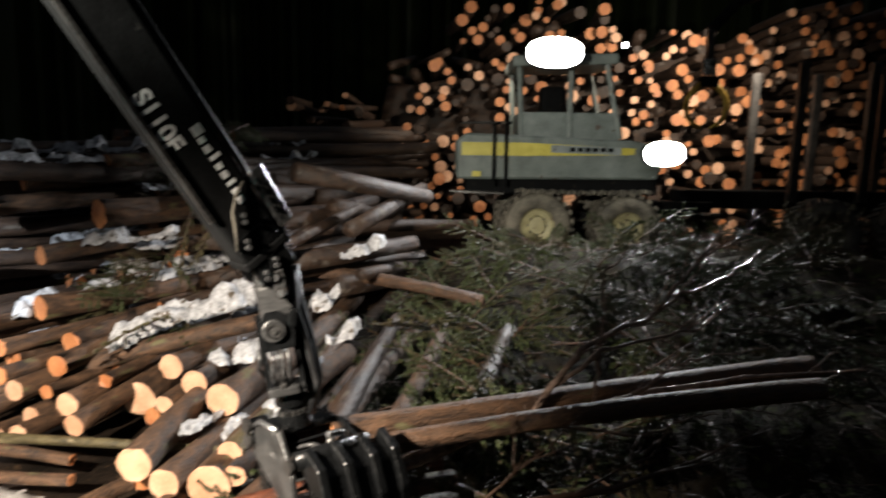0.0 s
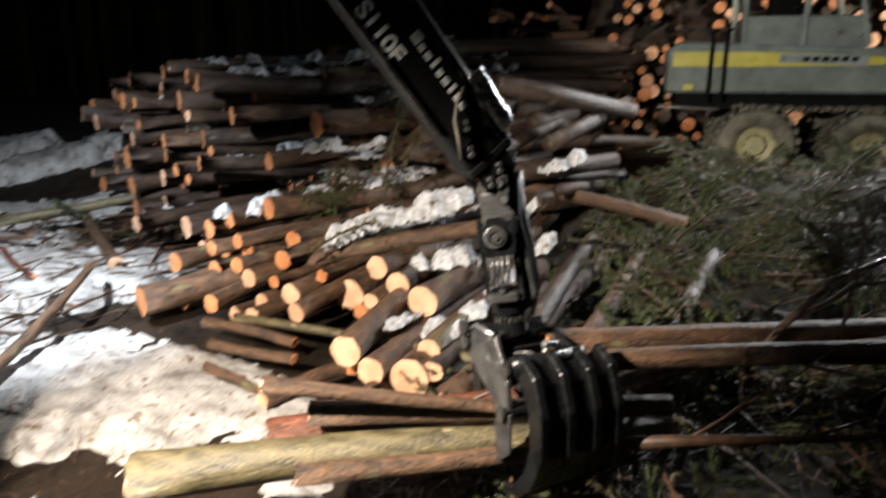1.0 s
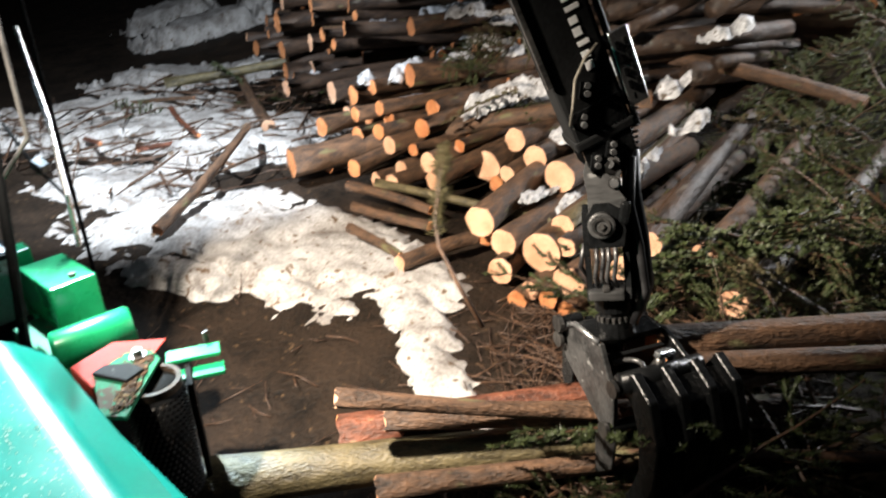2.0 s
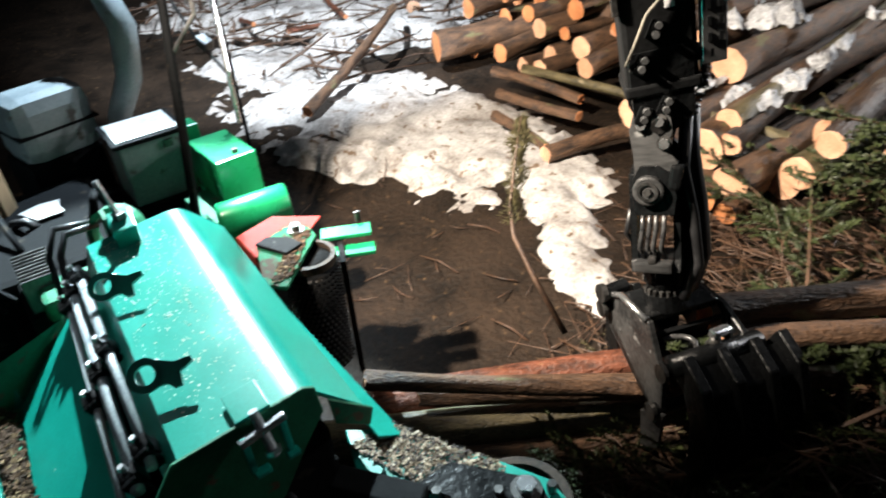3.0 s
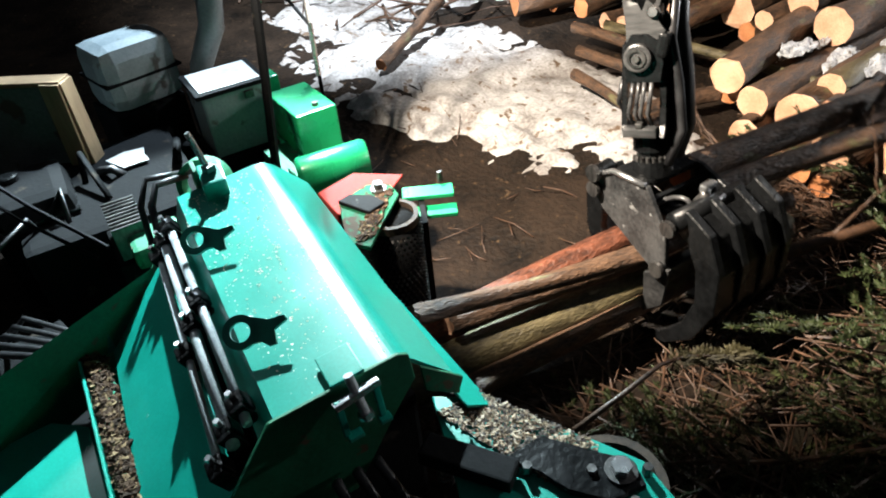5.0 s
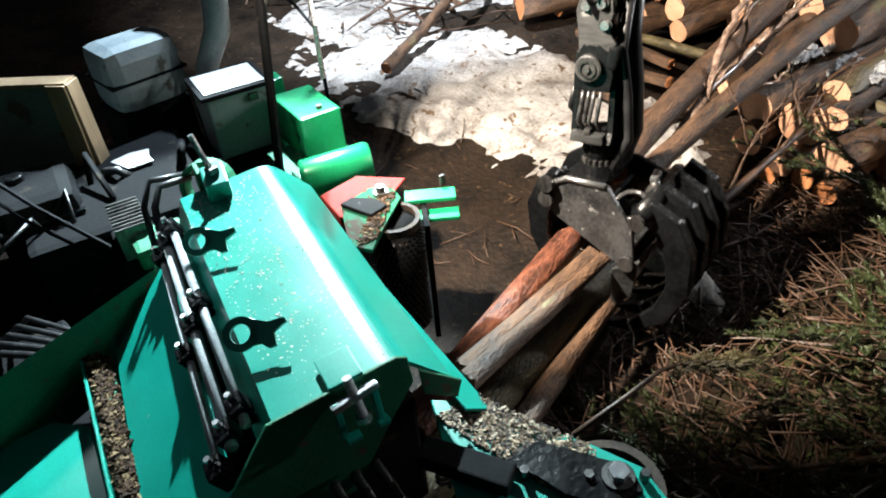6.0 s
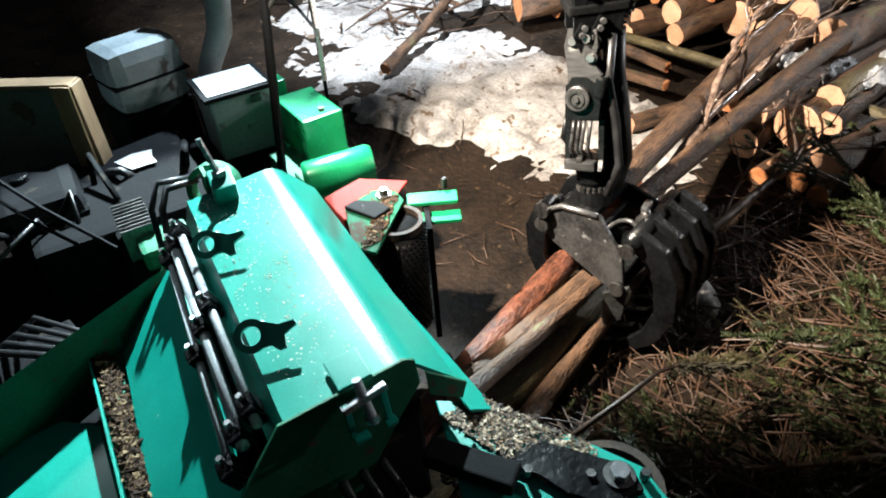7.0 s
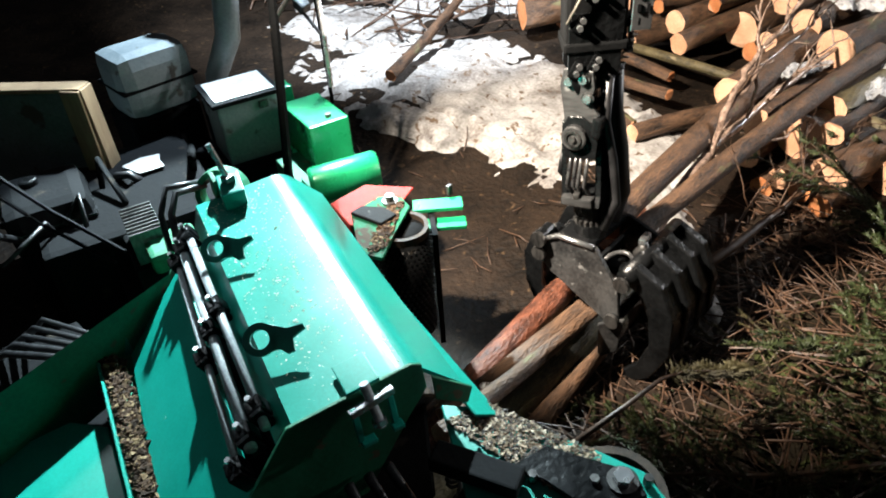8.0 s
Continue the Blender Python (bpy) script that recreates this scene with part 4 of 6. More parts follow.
    part("hose_clamp", box((0.05, 0.34, 0.05), (0.02, 0.06, 0.70), (0, 0, 8), 0.008), GREEN_DULL, t)
    part("stand", box((1.0, 0.5, 0.5), (-0.05, -0.10, 0.26), (0, 0, 0), 0.02), DARK, t)
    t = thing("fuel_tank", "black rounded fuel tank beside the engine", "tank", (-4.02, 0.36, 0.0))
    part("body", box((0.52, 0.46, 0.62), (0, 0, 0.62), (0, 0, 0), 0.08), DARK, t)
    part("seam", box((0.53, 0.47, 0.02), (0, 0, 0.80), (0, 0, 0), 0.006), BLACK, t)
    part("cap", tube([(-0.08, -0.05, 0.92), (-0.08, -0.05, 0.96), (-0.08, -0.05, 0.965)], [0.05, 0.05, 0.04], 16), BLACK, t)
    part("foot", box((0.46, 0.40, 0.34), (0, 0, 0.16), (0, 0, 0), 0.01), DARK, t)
    t = thing("mast_lamp", "round work lamp on a thin mast", "lamp", LAMP_LOW, -30)
    part("can", tube([(-0.10, 0, 0.08), (-0.02, 0, 0.06)], [0.05, 0.07], 16), DARK, t)
    part("stalk", tube([(-0.1, 0, 0.08), (-0.15, 0, -0.6), (-0.2, 0, -3.1)], 0.02, 8), DARK, t)
    t = thing("work_lamp", "round work lamp on a short stalk", "lamp", LAMP_MAST, -30)
    part("can", tube([(0.02, 0, 0.1), (0.10, 0, 0.12)], [0.05, 0.07], 16), DARK, t)
    part("stalk", tube([(0.1, 0, 0.1), (0.05, 0.0, -1.6), (0.0, 0.0, -4.1)], 0.018, 8), DARK, t)


power_unit()


# ---- the forwarder ----
def plain_mesh(name, bm, mat):
    """A mesh that alike pieces share."""
    me = bpy.data.meshes.new(name)
    bm.to_mesh(me)
    bm.free()
    me.materials.append(mat)
    return me


LUG = plain_mesh("tyre_lug", box((0.09, 0.32, 0.06), w=0), RUBBER)
SHOE = plain_mesh("track_shoe", box((0.06, 0.66, 0.07), w=0.01), RUBBER)


def wheel(parent, x, y, z, r, w):
    wl = empty("wheel", Matrix(), "", "")
    for key in ("label", "category"):
        if key in wl:
            del wl[key]
    wl.parent = parent
    wl.matrix_basis = pose(x, y, z)
    prof = [(0.50 * r, -0.40 * w), (0.62 * r, -0.5 * w), (0.90 * r, -0.5 * w), (0.985 * r, -0.36 * w), (r, 0), (0.985 * r, 0.36 * w), (0.90 * r, 0.5 * w), (0.62 * r, 0.5 * w), (0.50 * r, 0.40 * w)]
    bm = bmesh.new()
    sides = 40
    loops = [[bm.verts.new((q * math.cos(2 * math.pi * k / sides), d, q * math.sin(2 * math.pi * k / sides))) for k in range(sides)] for q, d in prof]
    for a, b in zip(loops, loops[1:]):
        for k in range(sides):
            bm.faces.new((a[k], a[(k + 1) % sides], b[(k + 1) % sides], b[k])).smooth = True
    part("tyre", bm, RUBBER, wl, "muddy lugged tyre")
    for k in range(24):
        for s in (-1, 1):
            lug = new("tyre_lug", LUG)
            lug.parent = wl
            lug.matrix_basis = pose(0, 0, 0, 0, 360 * (k + 0.25 * s) / 24, 0) @ pose(0, s * 0.25 * w, r + 0.008, 0, 0, s * 24)
    rim = bmesh.new()
    for q0, q1, d0, d1 in ((0.52 * r, 0.44 * r, -0.40 * w, -0.30 * w), (0.44 * r, 0.30 * r, -0.30 * w, -0.26 * w), (0.30 * r, 0.24 * r, -0.26 * w, -0.36 * w), (0.24 * r, 0.001, -0.36 * w, -0.38 * w)):
        loops = [[rim.verts.new((q * math.cos(2 * math.pi * k / 28), d, q * math.sin(2 * math.pi * k / 28))) for k in range(28)] for q, d in ((q0, d0), (q1, d1))]
        for k in range(28):
            rim.faces.new((loops[0][k], loops[0][(k + 1) % 28], loops[1][(k + 1) % 28], loops[1][k]))
    part("rim", rim, RIM, wl, "muddy yellow rim")
    for k in range(8):
        a = 2 * math.pi * k / 8
        part("wheel_nut", tube([(0.27 * r * math.cos(a), -0.30 * w, 0.27 * r * math.sin(a)), (0.27 * r * math.cos(a), -0.36 * w, 0.27 * r * math.sin(a))], 0.02, 6), STEEL, wl)
    return wl


def forwarder():
    y, gz = 12.35, 0.93
    f = empty("forwarder", pose(0, 0, 0), "grey forwarder with a yellow stripe and lit work lamps", "forwarder")
    for x, z in ((2.14, 1.57), (3.82, 1.52)):
        wheel(f, x, y + 0.25, z, 0.64, 0.62)
        wheel(f, x, y + 2.1, z, 0.64, 0.62)
    for x in (7.6, 9.2):
        wheel(f, x, y + 0.25, 1.45, 0.64, 0.62)
    # track shoes over the bogie
    for k in range(27):
        shoe = new("track_shoe", SHOE)
        shoe.parent = f
        shoe.matrix_basis = pose(1.75 + 2.45 * k / 26, y + 0.25, 2.215 - 0.03 * math.sin(math.pi * k / 26) + (0.02 if k % 2 else 0), 0, 8 * (1 - k / 13), 0)
    part("bogie", box((1.9, 0.3, 0.34), (2.98, y + 0.75, 1.62), (0, 0, 0), 0.05), DARK, f)
    part("bonnet", prism([(0.62, 2.42), (0.60, 3.12), (0.78, 3.27), (3.9, 3.16), (4.35, 3.05), (4.45, 2.75), (4.35, 2.45)], 0, 2.0, 0.04, Matrix.Translation((0, y + 2.05, 0)) @ Matrix(((1, 0, 0, 0), (0, 0, -1, 0), (0, 1, 0, 0), (0, 0, 0, 1)))), GREY_PAINT, f, "mud-splashed grey bonnet")
    part("stripe", prism([(0.70, 2.86), (0.70, 3.10), (1.9, 3.10), (3.9, 3.02), (3.9, 2.90), (1.9, 2.86)], 0, 0.012, 0.002, Matrix.Translation((0, y + 0.046, 0)) @ Matrix(((1, 0, 0, 0), (0, 0, -1, 0), (0, 1, 0, 0), (0, 0, 0, 1)))), YELLOW, f, "yellow stripe")
    part("stripe_panel", box((1.3, 0.012, 0.14), (3.0, y + 0.028, 2.98), (0, 1.5, 0), 0.002), PALE, f)
    for k in range(6):
        part("lettering_bar", box((0.10, 0.01, 0.07), (2.75 + 0.14 * k, y + 0.016, 2.985), (0, 1.5, 0), 0.002), DARK, f)
    part("side_frame", box((3.6, 1.6, 0.34), (2.6, y + 1.0, 2.32), (0, 0, 0), 0.04), DARK, f)
    part("step_bar", box((1.0, 0.3, 0.05), (1.0, y + 0.1, 2.18), (0, 2, 0), 0.01), STEEL, f)
    part("reflector", box((0.16, 0.02, 0.10), (0.98, y - 0.01, 2.52), (0, 0, 0), 0.006), YELLOW, f)
    for x in (1.30, 1.52):
        part("rail", tube([(x, y - 0.03, 2.30), (x, y - 0.03, 3.42), (x + 0.1, y - 0.03, 3.46)], 0.03, 8), DARK, f)
    part("rail", tube([(0.7, y - 0.02, 3.44), (1.52, y - 0.03, 3.46)], 0.022, 8), STEEL, f)
    # cab
    cab = part("cab_body", box((1.85, 1.55, 0.55), (2.72, y + 1.05, 3.40), (0, 0, 0), 0.05), GREY_PAINT, f)
    for p0, p1 in (((1.82, 0.3, 3.2), (1.76, 0.32, 4.5)), ((2.72, 0.28, 3.2), (2.72, 0.30, 4.55)), ((3.68, 0.3, 3.2), (3.38, 0.32, 4.55)), ((1.82, 1.8, 3.2), (1.76, 1.8, 4.5)), ((3.68, 1.8, 3.2), (3.38, 1.8, 4.55))):
        part("cab_post", tube([(p0[0], y + p0[1], p0[2]), (p1[0], y + p1[1], p1[2])], 0.055, 8), GREY_PAINT, f)
    part("cab_roof", box((1.95, 1.7, 0.20), (2.60, y + 1.05, 4.62), (0, -2, 0), 0.06), GREY_PAINT, f)
    part("cab_seat", box((0.5, 0.5, 0.9), (2.5, y + 1.1, 3.75), (0, 0, 0), 0.1), DARK, f)
    # the two large lenses are widened so that the glowing disc includes the glare
    for p, w, h, k, mat in ((ROOF_LAMP, 0.98, 0.52, 0.30, LAMP_HOT), (BONNET_LAMP, 0.72, 0.44, 0.24, LAMP_HOT), ((3.52, 12.0, 4.80), 0.10, 0.10, 0.05, LAMP_SMALL)):
        hull = [(0.5 * w * math.copysign(abs(math.cos(q)) ** 0.8, math.cos(q)), 0.5 * h * math.copysign(abs(math.sin(q)) ** 0.8, math.sin(q))) for q in [2 * math.pi * i / 28 for i in range(28)]]
        turn = Matrix.Translation((p[0], 12.0, p[2])) @ Matrix(((1, 0, 0, 0), (0, 0, -1, 0), (0, 1, 0, 0), (0, 0, 0, 1)))
        head = part("headlight", prism([(1.06 * x, 1.06 * z) for x, z in hull], -0.14, -0.005, 0.01, turn), DARK, f)
        part("lens", prism(hull, 0, 0.03, 0.01, turn), mat, head, "lit lamp lens and its glare as one glowing disc")
    part("lamp_rack", box((1.1, 0.05, 0.06), (ROOF_LAMP[0], 12.2, ROOF_LAMP[2]), (0, 0, 0), 0.01), DARK, f)
    part("lamp_rack", box((0.75, 0.05, 0.06), (BONNET_LAMP[0], 12.18, BONNET_LAMP[2]), (0, 0, 0), 0.01), DARK, f)
    # load bunk and its stakes
    part("load_frame", box((5.2, 0.5, 0.36), (7.6, y + 1.1, 2.05), (0, 0, 0), 0.03), DARK, f)
    part("drawbar", box((1.6, 0.4, 0.30), (4.9, y + 1.0, 1.85), (0, 0, 0), 0.03), DARK, f)
    for x in (6.9, 8.2, 9.6):
        part("stake", box((0.17, 0.13, 2.55), (x, y + 0.1, 3.35), (0, 1, 0), 0.015), STEEL, f)
        part("stake", box((0.17, 0.13, 2.55), (x, y + 2.0, 3.35), (0, 1, 0), 0.015), STEEL, f)
    part("step_plate", box((0.36, 0.2, 0.04), (5.35, y, 1.83), (0, 0, 0), 0.006), BRIGHT, f)
    # its hanging grapple
    g = empty("loader_grapple", pose(5.48, y + 0.9, 0), "small yellow timber grapple hanging over the forwarder bunk", "grapple")
    part("boom", tube([(0, 0, 5.3), (0.6, 0.2, 5.9), (2.4, 0.6, 6.4)], 0.11, 8), DARK, g)
    part("link", box((0.14, 0.16, 0.60), (0, 0, 5.0), (0, 0, 0), 0.02), STEEL, g)
    part("rotator", tube([(0, 0, 4.45), (0, 0, 4.75)], 0.14, 14), BRIGHT, g)
    part("crown", box((0.34, 0.30, 0.20), (0, 0, 4.32), (0, 0, 0), 0.03), DARK, g)
    for s in (-1, 1):
        pts = [(s * 0.12, 0, 4.3)] + [(s * 0.40 * math.cos(a), 0, 3.85 + 0.42 * math.sin(a)) for a in (0.9, 0.45, 0.0, -0.45, -0.9, -1.35)]
        part("jaw", tube(pts, [0.06, 0.06, 0.06, 0.055, 0.05, 0.045, 0.03], 8), ORANGE, g, "yellow painted jaw", True)


forwarder()


# ---- crane of the chipper: boom, hanging link, grapple ----
def text_mesh(body, size):
    cu = bpy.data.curves.new("lettering", "FONT")
    cu.body, cu.size, cu.extrude, cu.offset = body, size, 0.001, 0.004
    tmp = bpy.data.objects.new("tmp", cu)
    scene.collection.objects.link(tmp)
    bpy.context.view_layer.update()
    me = bpy.data.meshes.new_from_object(tmp.evaluated_get(bpy.context.evaluated_depsgraph_get()))
    bpy.data.objects.remove(tmp)
    return me


def side_plate(outline, y, thick=0.024):
    """A plate with the outline (x, z), standing at y."""
    return prism(outline, -0.5 * thick, 0.5 * thick, 0.003, Matrix.Translation((0, y, 0)) @ pose(0, 0, 0, 90, 0, 0))


def build_boom():
    """The outer boom along +X from its tip at the origin; +Z is its upper side."""
    b = empty("crane_boom", pose(0, 0, 0), "black crane boom with white lettering", "crane boom")
    part("outer_boom", box((4.2, 0.19, 0.27), (2.22, 0, 0.03), (0, 0, 0), 0.022), BOOM_BLACK, b)
    part("end_collar", box((0.05, 0.205, 0.285), (0.145, 0, 0.03), (0, 0, 0), 0.012), BOOM_BLACK, b)
    # pale strip that puts the light on the boom's lower edge into colour
    part("edge_strip", box((4.0, 0.022, 0.025), (2.45, 0.095, -0.115), (0, 0, 0), 0.004), STEEL, b)
    for y in (-0.085, 0.085):
        part("head_plate", side_plate([(-0.07, -0.05), (-0.05, 0.05), (0.02, 0.14), (0.30, 0.15), (0.30, -0.09), (0.02, -0.09)], y), BLACK, b)
    part("head_block", box((0.22, 0.14, 0.16), (0.09, 0, 0.03), (0, 0, 0), 0.02), BLACK, b)
    part("tip_pin", tube([(0, -0.12, 0), (0, 0.12, 0)], 0.034, 14), STEEL, b)
    guard = part("hose_guard", sheet([(0.20, 0.092, 0.175), (0.20, 0.086, 0.265), (0.54, 0.086, 0.275), (0.54, 0.092, 0.185)], 0.008), BRIGHT, b, "bare perforated hose guard")
    for k in range(4):
        for z in (0.205, 0.245):
            part("guard_hole", box((0.034, 0.006, 0.016), (0.30 + 0.06 * k, 0.0935, z), (0, -2, 0), 0.002), DARK, guard)
    for x in (0.24, 0.50):
        part("guard_bracket", box((0.04, 0.09, 0.07), (x, 0.045, 0.185), (0, 0, 0), 0.006), BLACK, b)
    part("hose_spring", tube([(0.21 - 0.0036 * k, 0.07 + 0.016 * math.cos(k * 0.9), 0.205 - 0.0012 * k + 0.016 * math.sin(k * 0.9)) for k in range(60)], 0.005, 6), HOSE_GREY, b, "", True)
    for x, z in ((0.24, -0.045), (0.36, 0.015), (0.035, -0.055), (0.06, 0.03)):
        part("bolt_plate", box((0.075, 0.012, 0.05), (x + 0.012, 0.100, z), (0, -28, 0), 0.004), BLACK, b)
        for d in (0.0, 0.032):
            part("boom_bolt", tube([(x + d, 0.10, z + 0.4 * d), (x + d, 0.122, z + 0.4 * d)], 0.014, 8), BRIGHT, b)
    part("boom_hose", tube([(0.26, 0.105, -0.10), (0.34, 0.115, -0.06), (0.44, 0.115, -0.01), (0.50, 0.11, 0.06), (0.53, 0.105, 0.13)], 0.007, 8), RUBBER, b, "", True)
    part("boom_hose", tube([(0.10, 0.06, 0.185), (0.6, 0.06, 0.195), (2.0, 0.05, 0.19), (4.2, 0.05, 0.19)], 0.016, 8), HOSE, b, "", True)
    me = text_mesh("S110F", 0.125)
    me.materials.append(WHITE)
    t = new("lettering", me)
    t.parent = b
    t.matrix_basis = Matrix.Translation((1.14, 0.0970, -0.090)) @ pose(0, 0, 0, 90, 0, 180)
    tagged(t, "white model lettering")
    for k, (w, h) in enumerate(((0.05, 0.055), (0.03, 0.035), (0.035, 0.035), (0.02, 0.06), (0.03, 0.035), (0.035, 0.035), (0.02, 0.05), (0.03, 0.035), (0.035, 0.035))):
        part("lettering_bar", box((w, 0.003, h), (0.86 - 0.05 * k, 0.0970, 0.055 + 0.5 * h), (0, 0, 0), 0), WHITE, b)
    return b


def build_link():
    """The hanging link between boom and grapple: origin at the crown, +Z up to the boom tip, -Y its open front."""
    g = empty("crane_link", pose(0, 0, 0), "black hanging crane link with rotator, fork and grey hoses", "crane link")
    part("rotator", tube([(0, 0, -0.03), (0, 0, 0.05), (0, 0, 0.05), (0, 0, 0.10), (0, 0, 0.10), (0, 0, 0.18), (0, 0, 0.18), (0, 0, 0.21)], [0.095, 0.095, 0.075, 0.075, 0.09, 0.09, 0.10, 0.095], 20), BLACK, g)
    for k in range(7):
        a = radians(-150 + 20 * k)
        part("rotator_bolt", tube([(0.085 * math.cos(a), 0.085 * math.sin(a), 0.05), (0.085 * math.cos(a), 0.085 * math.sin(a), 0.075)], 0.010, 6), STEEL, g)
    part("front_bar", box((0.165, 0.055, 0.05), (-0.02, -0.115, 0.215), (0, 0, -4), 0.012), PLATE, g, "scuffed grey cross bar")
    part("bar_lip", box((0.035, 0.09, 0.03), (-0.02, -0.10, 0.248), (0, 0, 0), 0.008), STEEL, g)
    for s in (-1, 1):
        part("fork_plate", prism([(-0.13, 0.19), (-0.10, 0.24), (-0.07, 0.44), (-0.04, 0.60), (0.05, 0.62), (0.08, 0.44), (0.09, 0.19)], -0.014, 0.014, 0.003, Matrix.Translation((0.088 * s - 0.01, 0, 0)) @ pose(0, 0, 0, 90, 0, 90)), BLACK, g)
    for k, x in enumerate((-0.058, -0.030, -0.004, 0.028)):
        part("link_hose", tube([(x, -0.085, 0.235), (x - 0.010, -0.128 + 0.008 * (k % 2), 0.30), (x + 0.006, -0.122, 0.39), (x + 0.004, -0.075, 0.47)], 0.0105, 8), HOSE_GREY, g, "", True)
    lower = [(-0.085, 0.44), (0.075, 0.44), (0.090, 0.52), (0.070, 0.62), (0.02, 0.655), (-0.05, 0.655), (-0.085, 0.60)]
    part("yoke", side_plate(lower, -0.03, 0.15), BLACK, g)
    part("pin_boss", tube([(-0.02, -0.105, 0.555), (-0.02, -0.130, 0.555), (-0.02, -0.134, 0.555)], [0.062, 0.062, 0.054], 24), PLATE, g, "worn round pin boss")
    part("boss_ring", ring(0.042, 0.030, 0.008, 22, (-0.02, -0.133, 0.555), (90, 0, 0)), STEEL, g)
    part("boss_nut", tube([(-0.02, -0.130, 0.555), (-0.02, -0.148, 0.555)], 0.016, 6), STEEL, g)
    upper = [(-0.075, 0.60), (0.06, 0.62), (0.10, 0.66), (0.055, 0.72), (0.085, 0.79), (0.08, 0.87), (-0.06, 0.88), (-0.085, 0.80), (-0.075, 0.70)]
    part("side_link", side_plate(upper, -0.085), PLATE, g)
    part("side_link", side_plate(upper, 0.075), BLACK, g)
    part("link_block", box((0.12, 0.13, 0.20), (0, 0, 0.73), (0, 0, 0), 0.03), BLACK, g)
    for x, z in ((-0.035, 0.825), (0.035, 0.835), (0.05, 0.745)):
        part("link_bolt", tube([(x, -0.09, z), (x, -0.118, z)], 0.021, 8), BRIGHT, g)
        part("link_washer", ring(0.030, 0.012, 0.008, 18, (x, -0.097, z), (90, 0, 0)), STEEL, g)
    part("side_hose", tube([(0.10, 0.02, 0.06), (0.145, 0.02, 0.22), (0.135, 0.03, 0.45), (0.12, 0.04, 0.66), (0.13, 0.05, 0.86)], [0.045, 0.055, 0.055, 0.045, 0.04], 12), HOSE, g, "", True)
    part("side_hose", tube([(0.09, -0.07, 0.04), (0.155, -0.05, 0.20), (0.14, -0.04, 0.42), (0.11, -0.04, 0.62), (0.13, -0.02, 0.84)], 0.022, 10), HOSE, g, "", True)
    part("side_hose", tube([(-0.10, -0.02, 0.26), (-0.135, -0.06, 0.34), (-0.11, -0.05, 0.45)], 0.012, 8), HOSE, g, "", True)
    part("hose_cover", box((0.05, 0.12, 0.11), (0.085, -0.05, 0.60), (0, 12, 0), 0.02), BLACK, g)
    return g


def tine(points, width, x):
    """A curved claw in the YZ plane: points are y, z, depth."""
    bm = bmesh.new()
    rows = []
    n = len(points)
    for i, (y, z, d) in enumerate(points):
        y0, z0, _ = points[max(i - 1, 0)]
        y1, z1, _ = points[min(i + 1, n - 1)]
        t = Vector((0, y1 - y0, z1 - z0)).normalized()
        nrm = Vector((0, -t.z, t.y)) * d * 0.5
        p = Vector((x, y, z))
        rows.append([bm.verts.new(p + nrm * s + Vector((width * 0.5 * q, 0, 0))) for s, q in ((-1, -1), (-1, 1), (1, 1), (1, -1))])
    for a, b in zip(rows, rows[1:]):
        for k in range(4):
            bm.faces.new((a[k], a[(k + 1) % 4], b[(k + 1) % 4], b[k]))
    bm.faces.new(rows[0])
    bm.faces.new(rows[-1][::-1])
    return bevel(bm, 0.006, 1)


